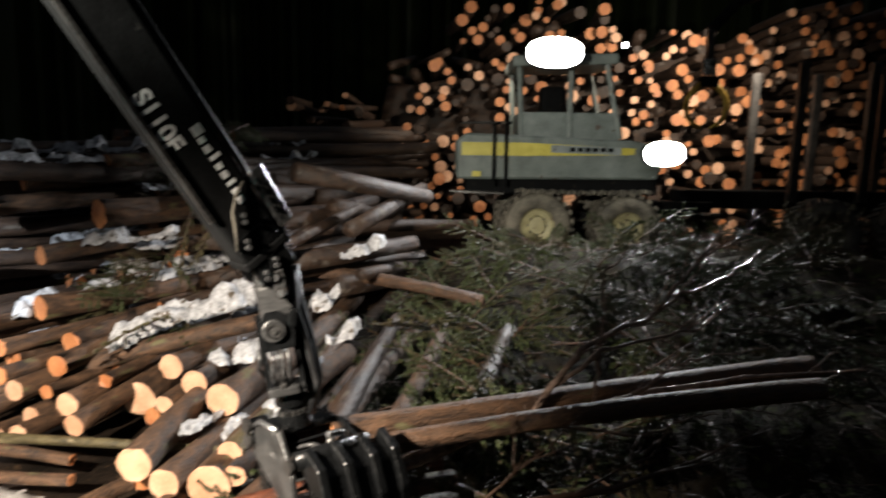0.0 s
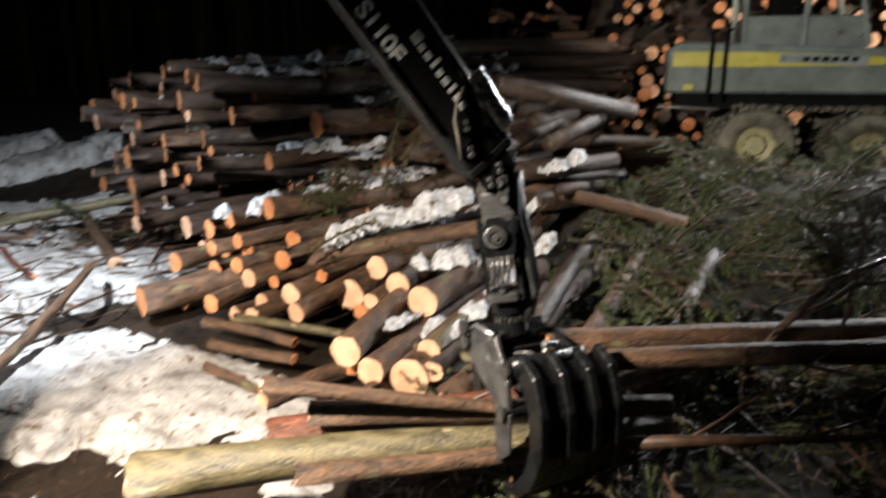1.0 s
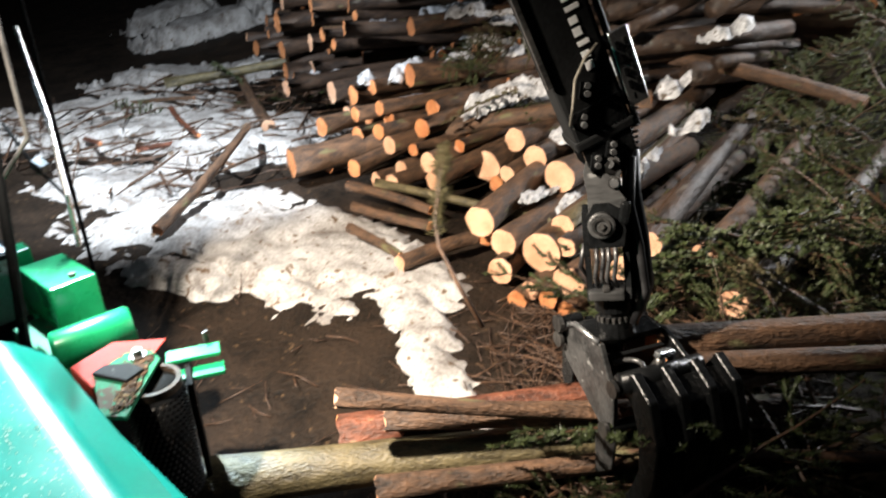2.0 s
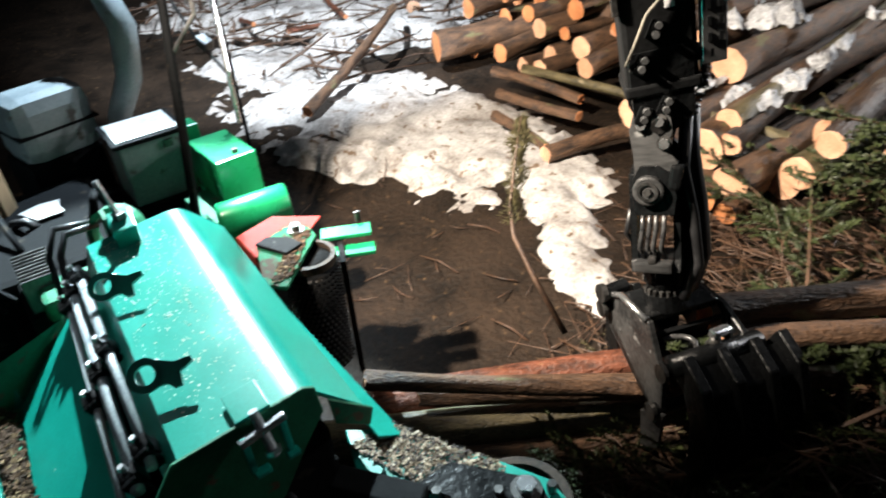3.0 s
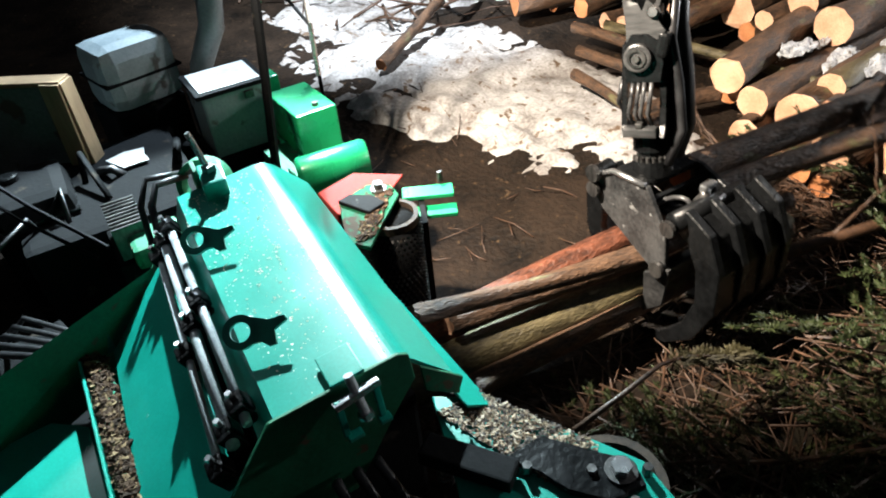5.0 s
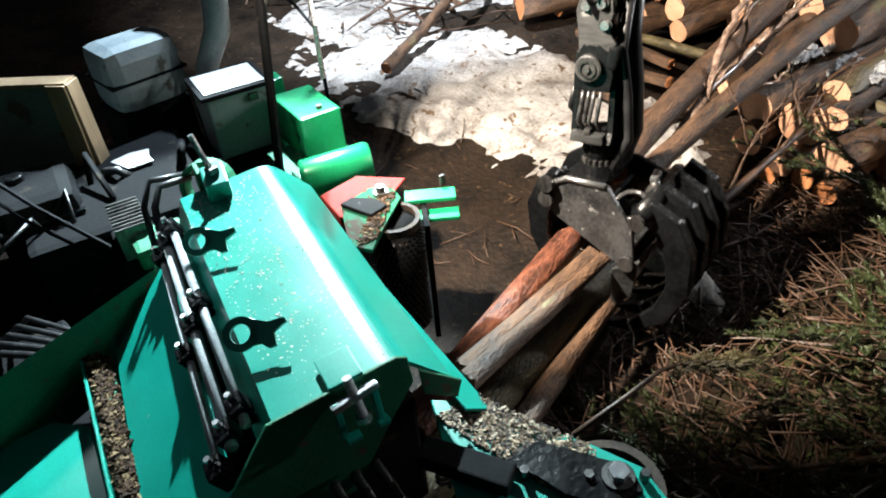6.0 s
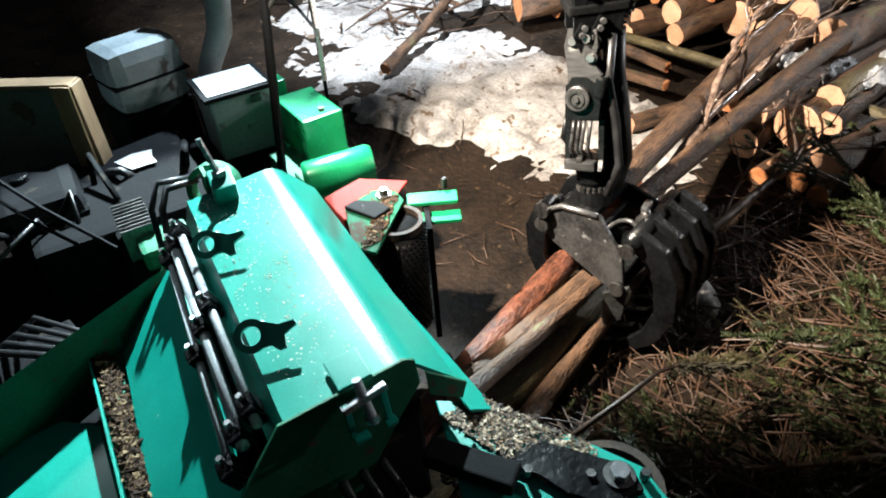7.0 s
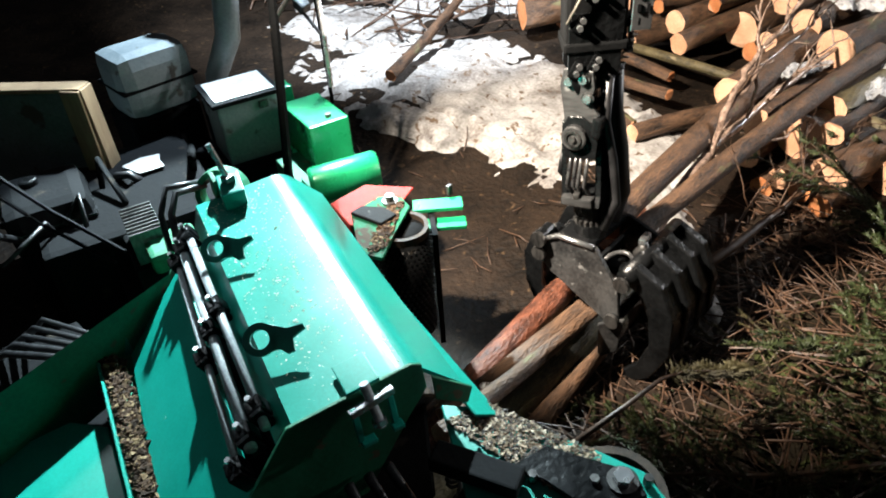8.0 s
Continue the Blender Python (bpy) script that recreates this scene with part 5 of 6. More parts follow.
def build_grapple():
    """Timber grapple: +X runs along the held logs, the origin is the crown's upper face."""
    g = empty("timber_grapple", pose(0, 0, 0), "black wet timber grapple clasping a bundle of logs", "grapple")
    yz = pose(0, 0, 0, 90, 0, 90)
    # crown: an open frame between two cheeks, with the rotator's foot on it
    cheek = [(-0.12, 0.005), (0.10, -0.015), (0.21, -0.09), (0.25, -0.17), (0.15, -0.26), (-0.24, -0.44), (-0.30, -0.42), (-0.27, -0.20)]
    left = part("crown_cheek", prism(cheek, -0.014, 0.014, 0.004, Matrix.Translation((-0.15, 0, 0)) @ yz), PLATE, g, "grey scuffed cheek plate")
    part("cheek_rim", tube([(-0.165, 0.20, -0.075), (-0.165, 0.10, -0.008), (-0.165, -0.11, 0.010)], 0.015, 10), BRIGHT, left, "bright rim along the upper edge", True)
    part("crown_cheek", prism([(-0.10, 0.0), (0.12, -0.02), (0.24, -0.12), (0.18, -0.26), (-0.20, -0.34), (-0.36, -0.16), (-0.34, -0.08)], -0.014, 0.014, 0.004, Matrix.Translation((0.24, 0, -0.02)) @ yz), BLACK, g)
    part("rotator_foot", box((0.36, 0.20, 0.04), (0.04, 0.02, -0.03), (0, 0, 0), 0.010), BLACK, g)
    part("rear_plate", sheet([(-0.15, 0.12, -0.03), (0.24, 0.12, -0.03), (0.24, 0.25, -0.17), (-0.15, 0.25, -0.17)], 0.02), BLACK, g)
    part("front_bar", tube([(-0.16, -0.30, -0.10), (0.28, -0.30, -0.10)], 0.050, 14), BLACK, g, "", True)
    part("inner_web", box((0.37, 0.02, 0.30), (0.045, -0.06, -0.22), (22, 0, 0), 0.004), DARK, g)
    part("hose_loop", tube([(-0.08 + 0.105 * math.cos(a), -0.205 + 0.075 * math.sin(a), -0.115 + 0.02 * math.cos(a)) for a in [radians(-150 + 24 * k) for k in range(11)]], 0.013, 10), HOSE_GREY, g, "grey looped hose", True)
    part("fitting", tube([(0.085, -0.24, -0.12), (0.075, -0.27, -0.06), (0.09, -0.25, -0.03)], [0.035, 0.028, 0.022], 10), STEEL, g, "bare steel hose fitting", True)
    part("fitting_nut", box((0.11, 0.04, 0.035), (0.11, -0.25, -0.03), (0, 10, 12), 0.010), BRIGHT, g)
    part("fitting_nut", box((0.04, 0.04, 0.05), (0.16, -0.24, -0.06), (0, -10, 30), 0.010), STEEL, g)
    part("cylinder", tube([(0.04, -0.27, -0.22), (0.04, 0.20, -0.20)], 0.055, 14), BLACK, g, "", True)
    for y, z in ((-0.30, -0.12), (-0.27, -0.38), (0.20, -0.15)):
        part("crown_pin", tube([(-0.19, y, z), (0.29, y, z)], 0.032, 14), BLACK, g)
        part("pin_head", tube([(-0.205, y, z), (-0.185, y, z)], 0.042, 16), STEEL, g)
    part("shaft", tube([(-0.19, 0.20, -0.06), (-0.07, 0.22, -0.06)], 0.035, 14), BLACK, g)
    part("shaft_head", tube([(-0.215, 0.20, -0.055), (-0.19, 0.20, -0.055)], 0.045, 16), STEEL, g)
    # jaws: ribs with a shell between them
    near = [(-0.30, -0.09, 0.13), (-0.42, -0.15, 0.15), (-0.50, -0.30, 0.14), (-0.52, -0.50, 0.12), (-0.45, -0.70, 0.10), (-0.31, -0.85, 0.07), (-0.16, -0.90, 0.03)]
    far = [(0.16, -0.10, 0.13), (0.28, -0.20, 0.15), (0.34, -0.34, 0.14), (0.33, -0.52, 0.12), (0.24, -0.70, 0.10), (0.12, -0.82, 0.07), (0.0, -0.87, 0.03)]
    for x in (-0.10, 0.06, 0.22, 0.36):
        part("near_tine", tine(near, 0.05, x), BLACK, g)
    for x in (-0.02, 0.30):
        part("far_tine", tine(far, 0.05, x), BLACK, g)
    part("near_shell", tine([(y - 0.035, z - 0.01, 0.022) for y, z, _ in near[:6]], 0.46, 0.13), BLACK, g)
    part("far_shell", tine([(y - 0.02, z, 0.022) for y, z, _ in far[:5]], 0.36, 0.14), PLATE, g, "grey scuffed jaw plate")
    part("tip_blade", sheet([(-0.17, -0.33, -0.36), (-0.20, -0.20, -0.44), (-0.17, -0.20, -0.72), (-0.15, -0.30, -0.62)], 0.02, 0.004), PLATE, g, "bare worn blade")
    return g


BOOM = build_boom()
LINK = build_link()
GRAPPLE = build_grapple()


# ---- the bundle in the grapple: each trunk along the bundle's own +X ----
def held_log(length, r0, r1, local, bark, wood, label, seed, bend=0.012):
    ob = new("held_log", log_mesh(length, r0, r1, seed, bark, wood, 18, bend))
    tagged(ob, label, "log", "trunks in the grapple")
    return ob, local


def branchy(name, mats, stem, seed, label, twigs, spread, length, group="", rise=0.4):
    """A bare limb with forking twigs along the given stem points."""
    rnd = random.Random(seed)
    bm = bmesh.new()
    pts = [Vector(p) for p in stem]
    n = len(pts)
    tube(pts, [0.045 * (1 - 0.85 * i / (n - 1)) for i in range(n)], 8, bm)

    def grow(p, d, L, r, depth):
        k = 5
        line = [p]
        for i in range(k):
            d = (d + Vector((rnd.uniform(-1, 1), rnd.uniform(-1, 1), rnd.uniform(-0.7, 1.0) * rise)) * 0.22).normalized()
            line.append(line[-1] + d * L / k)
        tube(line, [r * (1 - 0.75 * i / k) for i in range(k + 1)], 5, bm)
        if depth:
            for i in range(2, k + 1):
                if rnd.random() < 0.8:
                    d2 = (d + Vector((rnd.uniform(-1, 1), rnd.uniform(-1, 1), rnd.uniform(-0.5, 1))) * 0.75).normalized()
                    grow(line[i], d2, L * rnd.uniform(0.35, 0.6), r * 0.5, depth - 1)

    for i in range(twigs):
        t = (0.15 + 0.8 * i / max(1, twigs - 1)) * (n - 1)
        a = min(int(t), n - 2)
        p = pts[a].lerp(pts[a + 1], t - a)
        d = (pts[a + 1] - pts[a]).normalized()
        d = (d * 0.55 + Vector((rnd.uniform(-1, 1) * spread, rnd.uniform(-1, 1) * spread, rnd.uniform(-0.1, 1)))).normalized()
        grow(p, d, length * rnd.uniform(0.6, 1.1) * (1 - 0.4 * i / twigs), 0.013, 2)
    ob = part(name, bm, mats, None, label, True)
    return tagged(ob, category="branch", group=group)


BUNDLE = [
    held_log(3.1, 0.135, 0.08, along((-2.14, -0.11, -0.42), 1, 3.5), BARK_GREEN, WOOD_END, "thick grey-green trunk held in the grapple", 1),
    held_log(2.4, 0.10, 0.07, along((-1.42, 0.12, -0.31), 3, 5.5), BARK_RED, WOOD_RED, "reddish stripped trunk held in the grapple", 2),
    held_log(2.1, 0.075, 0.055, along((-1.15, 0.0, -0.10), -1.5, 1.0), BARK, WOOD_END, "brown scarred trunk held in the grapple", 3),
    held_log(1.42, 0.046, 0.034, along((-1.37, -0.20, 0.19), 3, -9.0), BARK, WOOD_END, "thin knotty pole held in the grapple", 4, 0.006),
    held_log(1.9, 0.06, 0.05, along((-1.20, -0.28, -0.32), 5, 2), BARK, WOOD_END, "thin dark trunk held in the grapple", 5),
    held_log(4.0, 0.078, 0.112, along((0.20, 0.03, 0.30), 4, -1.5), BARK, WOOD_RED, "dark brown trunk reaching over the pile", 6),
    held_log(3.4, 0.060, 0.078, along((0.25, -0.07, 0.22), -3.5, 1.2), BARK, WOOD_RED, "scarred yellow-brown trunk reaching over the pile", 8),
]


def birch_crown():
    """The forked bare top of a birch along +X of the bundle: limbs with short spurs."""
    t = empty("birch_top", pose(0, 0, 0), "bare wet birch crown trailing from the grapple", "branch")
    rnd = random.Random(14)
    limbs = [
        ([(0.40, -0.05, 0.04), (1.2, 0.02, 0.17), (1.5, 0.07, 0.18), (2.2, 0.04, 0.27), (3.2, 0.0, 0.34), (4.3, -0.1, 0.30)], 0.055, 0.010, 8),
        ([(1.45, 0.06, 0.18), (1.74, 0.08, 0.45), (1.96, 0.09, 0.68), (2.38, 0.07, 0.80), (2.67, 0.09, 0.96), (3.08, 0.07, 1.06), (3.36, 0.10, 1.21)], 0.026, 0.007, 11),
        ([(1.98, 0.04, 0.25), (2.01, 0.05, 0.55), (2.09, 0.13, 0.87), (2.08, 0.17, 1.13), (2.27, 0.17, 1.23)], 0.016, 0.006, 7),
        ([(1.72, 0.08, 0.40), (2.03, 0.06, 0.62), (2.53, 0.0, 0.71), (2.81, 0.0, 0.73), (3.08, 0.04, 0.88)], 0.018, 0.006, 8),
        ([(2.45, 0.07, 0.84), (2.57, 0.03, 1.02), (2.80, 0.04, 1.24), (3.06, 0.01, 1.31), (3.27, 0.06, 1.44)], 0.014, 0.005, 7),
        ([(1.7, -0.05, 0.18), (2.2, -0.2, 0.08), (2.47, -0.18, 0.14), (2.8, -0.18, 0.18)], 0.014, 0.004, 4),
        ([(2.3, 0.02, 0.28), (2.5, -0.10, 0.50), (2.75, -0.16, 0.58), (3.2, -0.2, 0.60)], 0.013, 0.004, 6),
    ]
    for pts, ra, rb, spurs in limbs:
        bm = bmesh.new()
        pts = [Vector(p) for p in pts]
        line = []
        for a, b in zip(pts, pts[1:]):
            for k in range(4):
                line.append(a.lerp(b, k / 4) + Vector((rnd.uniform(-1, 1), rnd.uniform(-1, 1), rnd.uniform(-1, 1))) * 0.018)
        line.append(pts[-1])
        n = len(line) - 1
        tube(line, [(ra + (rb - ra) * i / n) * rnd.uniform(0.9, 1.12) for i in range(n + 1)], 7, bm)
        for k in range(spurs):
            i = rnd.randrange(n // 4, n)
            d = (line[i + 1] - line[i]).normalized() * 0.7 + Vector((rnd.uniform(-0.5, 0.5), rnd.uniform(-0.5, 0.5), rnd.uniform(-0.3, 1.0)))
            L = rnd.uniform(0.10, 0.42)
            p, q = line[i], [line[i]]
            for m in range(3):
                d = (d.normalized() + Vector((rnd.uniform(-1, 1), rnd.uniform(-1, 1), rnd.uniform(-0.6, 1))) * 0.25).normalized()
                q.append(q[-1] + d * L / 3)
            tube(q, [0.0075, 0.006, 0.0045, 0.0025], 5, bm)
            if L > 0.22:
                e = q[2] + Vector((rnd.uniform(-1, 1), rnd.uniform(-1, 1), rnd.uniform(0, 1))).normalized() * L * 0.4
                tube([q[2], e], [0.004, 0.002], 4, bm)
        part("limb", bm, BIRCH, t, "", True)
    return t


BUNDLE.append((birch_crown(), Matrix()))
BUNDLE.append((branchy("twiggy_branch", TWIG, [(0.35, -0.25, -0.2), (1.0, -0.4, -0.1), (1.8, -0.5, -0.05), (2.6, -0.4, 0.0)], 8, "bare brown twigs trailing from the grapple", 7, 0.6, 0.8), Matrix()))


# ---- spruce branches and slash ----
def spruce_mesh(seed, mats, length=0.9, dense=1.0):
    """A flat spruce bough: the meshes of its twigs and of its needles."""
    rnd = random.Random(seed)
    bm, leaf = bmesh.new(), bmesh.new()

    def needles(line, n, size):
        for _ in range(int(n * dense)):
            t = rnd.random() * (len(line) - 1)
            i = min(int(t), len(line) - 2)
            p = line[i].lerp(line[i + 1], t - i)
            d = (line[i + 1] - line[i]).normalized()
            o = Vector((rnd.uniform(-1, 1), rnd.uniform(-1, 1), rnd.uniform(-0.4, 1))).normalized()
            tip = p + (d * 0.7 + o * 0.9).normalized() * size * rnd.uniform(0.7, 1.3)
            w = d.cross(o).normalized() * 0.0040 / dense ** 0.7
            leaf.faces.new([leaf.verts.new(q) for q in (p - w, p + w, tip)])

    stem = [Vector((0, 0, 0))]
    d = Vector((1, 0, 0.1))
    for i in range(8):
        d = (d + Vector((0, rnd.uniform(-0.12, 0.12), rnd.uniform(-0.12, 0.08)))).normalized()
        stem.append(stem[-1] + d * length / 8)
    tube(stem, [0.011 * (1 - 0.08 * i) for i in range(9)], 5, bm)
    needles(stem[2:], 120, 0.02)
    for i in range(1, 9):
        for s in (-1, 1):
            if rnd.random() < 0.12:
                continue
            L = length * (0.42 - 0.035 * i) * rnd.uniform(0.7, 1.2)
            a = stem[i]
            dd = Vector((0.75, s, rnd.uniform(-0.35, 0.1))).normalized()
            line = [a, a + dd * L * 0.5 + Vector((0, 0, -0.01)), a + dd * L + Vector((0.02, 0, -0.05 * L))]
            tube(line, [0.005, 0.004, 0.002], 4, bm)
            needles(line, int(200 * L / 0.3), 0.026)
            for q in (0.4, 0.7):
                b = a + dd * L * q
                e = b + Vector((0.8, 0.35 * s, rnd.uniform(-0.3, 0.1))).normalized() * L * 0.4
                tube([b, e], [0.003, 0.0015], 3, bm)
                needles([b, e], int(70 * L / 0.3), 0.02)
    made = []
    for name, b, m in (("twig", bm, mats[0]), ("needles", leaf, mats[1])):
        me = bpy.data.meshes.new(name)
        b.to_mesh(me)
        b.free()
        me.materials.append(m)
        made.append(me)
    return made


SPRUCE = [spruce_mesh(s, (TWIG, NEEDLE)) for s in (1, 2, 3)] + [spruce_mesh(4, (TWIG, NEEDLE_DRY))]
SPRUCE_LIGHT = [spruce_mesh(s, (TWIG, NEEDLE), dense=0.35) for s in (1, 2, 3)] + [spruce_mesh(4, (TWIG, NEEDLE_DRY), dense=0.35)]


def joined(name, placed, mats, label):
    """Many boughs far off as one mesh. placed: the two meshes of a bough, its pose, and the place of its needles among mats."""
    co, loops, totals, slots, base = [], [], [], [], 0
    for pair, m, slot in placed:
        for me, k in zip(pair, (0, slot)):
            n = len(me.vertices)
            v = np.empty(3 * n)
            me.vertices.foreach_get("co", v)
            r = np.array(m)
            co.append(v.reshape(-1, 3) @ r[:3, :3].T + r[:3, 3])
            l = np.empty(len(me.loops), int)
            me.loops.foreach_get("vertex_index", l)
            loops.append(l + base)
            q = np.empty(len(me.polygons), int)
            me.polygons.foreach_get("loop_total", q)
            totals.append(q)
            slots.append(np.full(len(q), k))
            base += n
    co, loops, totals, slots = np.concatenate(co), np.concatenate(loops), np.concatenate(totals), np.concatenate(slots)
    me = bpy.data.meshes.new(name)
    me.vertices.add(len(co))
    me.vertices.foreach_set("co", co.ravel())
    me.loops.add(len(loops))
    me.loops.foreach_set("vertex_index", loops)
    me.polygons.add(len(totals))
    me.polygons.foreach_set("loop_start", np.concatenate(([0], np.cumsum(totals)[:-1])))
    me.polygons.foreach_set("material_index", slots)
    for m in mats:
        me.materials.append(m)
    me.update(calc_edges=True)
    return tagged(new(name, me), label, "slash", kind="stuff")


def sapling():
    """A thin young spruce along +X: bare foot, needled top."""
    t = empty("spruce_sapling", pose(0, 0, 0), "thin young spruce stem with a needled top, swinging free", "sapling")
    part("stem", tube([(0, 0, 0), (0.25, 0.075, 0.01), (0.45, 0.125, 0.0), (0.58, 0.115, 0.0), (0.78, 0.05, 0.01), (0.97, -0.02, 0.02)], [0.013, 0.011, 0.009, 0.008, 0.006, 0.003], 8), TWIG, t, "", True)
    rnd = random.Random(4)
    bm = bmesh.new()
    for i in range(1500):
        x = 0.50 + 0.47 * rnd.random() ** 0.75
        w = 0.035 + 0.02 * math.sin(38 * x)
        a = rnd.uniform(0, 6.28)
        q = rnd.random()
        p = Vector((x, 0.125 - 0.31 * (x - 0.5) + w * q * math.cos(a), w * q * math.sin(a)))
        o = Vector((rnd.uniform(0.2, 1), math.cos(a) + rnd.uniform(-0.5, 0.5), math.sin(a) + rnd.uniform(-0.5, 0.5))).normalized()
        sd = o.orthogonal().normalized() * 0.003
        bm.faces.new([bm.verts.new(v) for v in (p - sd, p + sd, p + o * 0.03)])
    part("needles", bm, NEEDLE_DRY, t, "yellow-green needles")
    return t


SAPLING = sapling()


def slash_z(x, y):
    """The top of the heap of slash beside the pile."""
    h = 0.48 * math.exp(-((x - 0.9) / 1.4) ** 2 - ((y - 3.3) / 1.6) ** 2) + 0.55 * smooth(-0.2, 1.0, x) * smooth(4.2, 6.0, y) * (1 - smooth(10.5, 12, y))
    return ground_z(x, y) + h * (1 + 0.3 * noise.noise((x * 1.5, y * 1.5, 70)))


def slash():
    rnd = random.Random(31)
    far = []
    zones = [(36, -0.5, 1.6, 4.6, 8.0), (30, -0.4, 1.9, 1.25, 3.4), (7, -0.7, -0.3, 1.3, 1.75), (44, -0.1, 4.0, 3.2, 6.5), (210, -0.6, 6.0, 6.0, 11.2), (10, -0.45, 0.35, 1.75, 3.3), (8, -0.45, 0.5, 3.2, 4.3), (26, -0.25, 0.8, 4.7, 6.2), (14, -9.5, -5.6, 6.0, 9.5)]
    for n, xa, xb, ya, yb in zones:
        for i in range(n):
            x, y = rnd.uniform(xa, xb), rnd.uniform(ya, yb)
            if x < -0.55 and y < 1.9:
                continue
            high = rnd.uniform(0.0, 0.45) if (xa, ya) == (-0.25, 4.7) else 0.0
            k = rnd.choice((0, 1, 2, 0, 1, 2, 3))
            m = Matrix.Translation((x, y, slash_z(x, y) + high + rnd.uniform(0.0, 0.08))) @ pose(0, 0, 0, rnd.uniform(-60, 60), rnd.uniform(-34, 26), rnd.uniform(0, 360)) @ Matrix.Scale(rnd.uniform(0.75, 1.5), 4)
            if y > 4.6 or x < -5:
                far.append((SPRUCE_LIGHT[k], m, 2 if k == 3 else 1))
                continue
            ob = new("spruce_branch", SPRUCE[k][0])
            ob.matrix_world = m
            new("needles", SPRUCE[k][1]).parent = ob
            tagged(ob, "yellowed spruce branch lying in the slash" if k == 3 else "wet green spruce branch lying in the slash", "branch", "spruce branches in the slash")
    for _ in range(95):
        a, b = rnd.uniform(-2.5, 9), rnd.uniform(0, 14)
        p = (-3.2 - 0.44 * a, 7.25 + 0.50 * a + 0.24 * b, 0.75 + 0.185 * b)
        k = rnd.choice((0, 1, 3))
        far.append((SPRUCE_LIGHT[k], Matrix.Translation(p) @ pose(0, 0, 0, rnd.uniform(-70, 70), rnd.uniform(-20, 60), rnd.uniform(150, 330)) @ Matrix.Scale(rnd.uniform(0.5, 1.1), 4), 2 if k == 3 else 1))
    joined("far_slash", far, (TWIG, NEEDLE, NEEDLE_DRY), "heaped spruce slash before the forwarder and the pile")
    # under-litter: sheet of bark, twigs and sticks
    bm = bmesh.new()
    for i in range(2000):
        if i >= 1700:
            x, y = rnd.uniform(-10.5, -5.2), rnd.uniform(4.6, 9.5)
        elif i >= 900:
            x, y = rnd.uniform(-1.35, 0.6), rnd.uniform(1.5, 4.4)
        elif i < 620:
            x, y = rnd.uniform(-1.0, 6.5), rnd.uniform(1.3, 11)
        elif i < 720:
            x, y = rnd.uniform(-5.5, -0.6), rnd.uniform(2.2, 5.2)
        else:
            x, y = rnd.uniform(-1.8, 0.8), rnd.uniform(3.6, 5.0)
        z = slash_z(x, y) if x > -0.9 else ground_z(x, y)
        if i >= 1700:
            z += rnd.uniform(0.05, 0.35)
        L = rnd.uniform(0.3, 1.3) if i >= 1700 else rnd.uniform(0.1, 0.75) if i < 620 or i >= 900 else rnd.uniform(0.06, 0.35)
        h = rnd.uniform(0, 6.28)
        d = Vector((math.cos(h), math.sin(h), rnd.uniform(-0.25, 0.4))).normalized()
        p = Vector((x, y, z + 0.03))
        side = d.orthogonal() * L * rnd.uniform(-0.06, 0.06)
        r = rnd.uniform(0.006, 0.022) if i >= 1700 else rnd.uniform(0.002, 0.008)
        tube([p - d * L * 0.5, p + side, p + d * L * 0.5], [r, r * 0.9, r * 0.5], 5, bm)
    tagged(part("sticks", bm, TWIG, None, "thin brown sticks and twigs strewn on the mud", True), category="sticks", kind="stuff")
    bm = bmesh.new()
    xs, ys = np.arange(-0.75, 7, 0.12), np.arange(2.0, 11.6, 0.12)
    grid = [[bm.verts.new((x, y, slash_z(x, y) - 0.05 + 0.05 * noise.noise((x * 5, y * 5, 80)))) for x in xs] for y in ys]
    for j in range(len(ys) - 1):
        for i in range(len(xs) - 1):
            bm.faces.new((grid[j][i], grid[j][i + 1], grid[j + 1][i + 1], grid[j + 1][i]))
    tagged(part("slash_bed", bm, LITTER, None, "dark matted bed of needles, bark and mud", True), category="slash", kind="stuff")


slash()


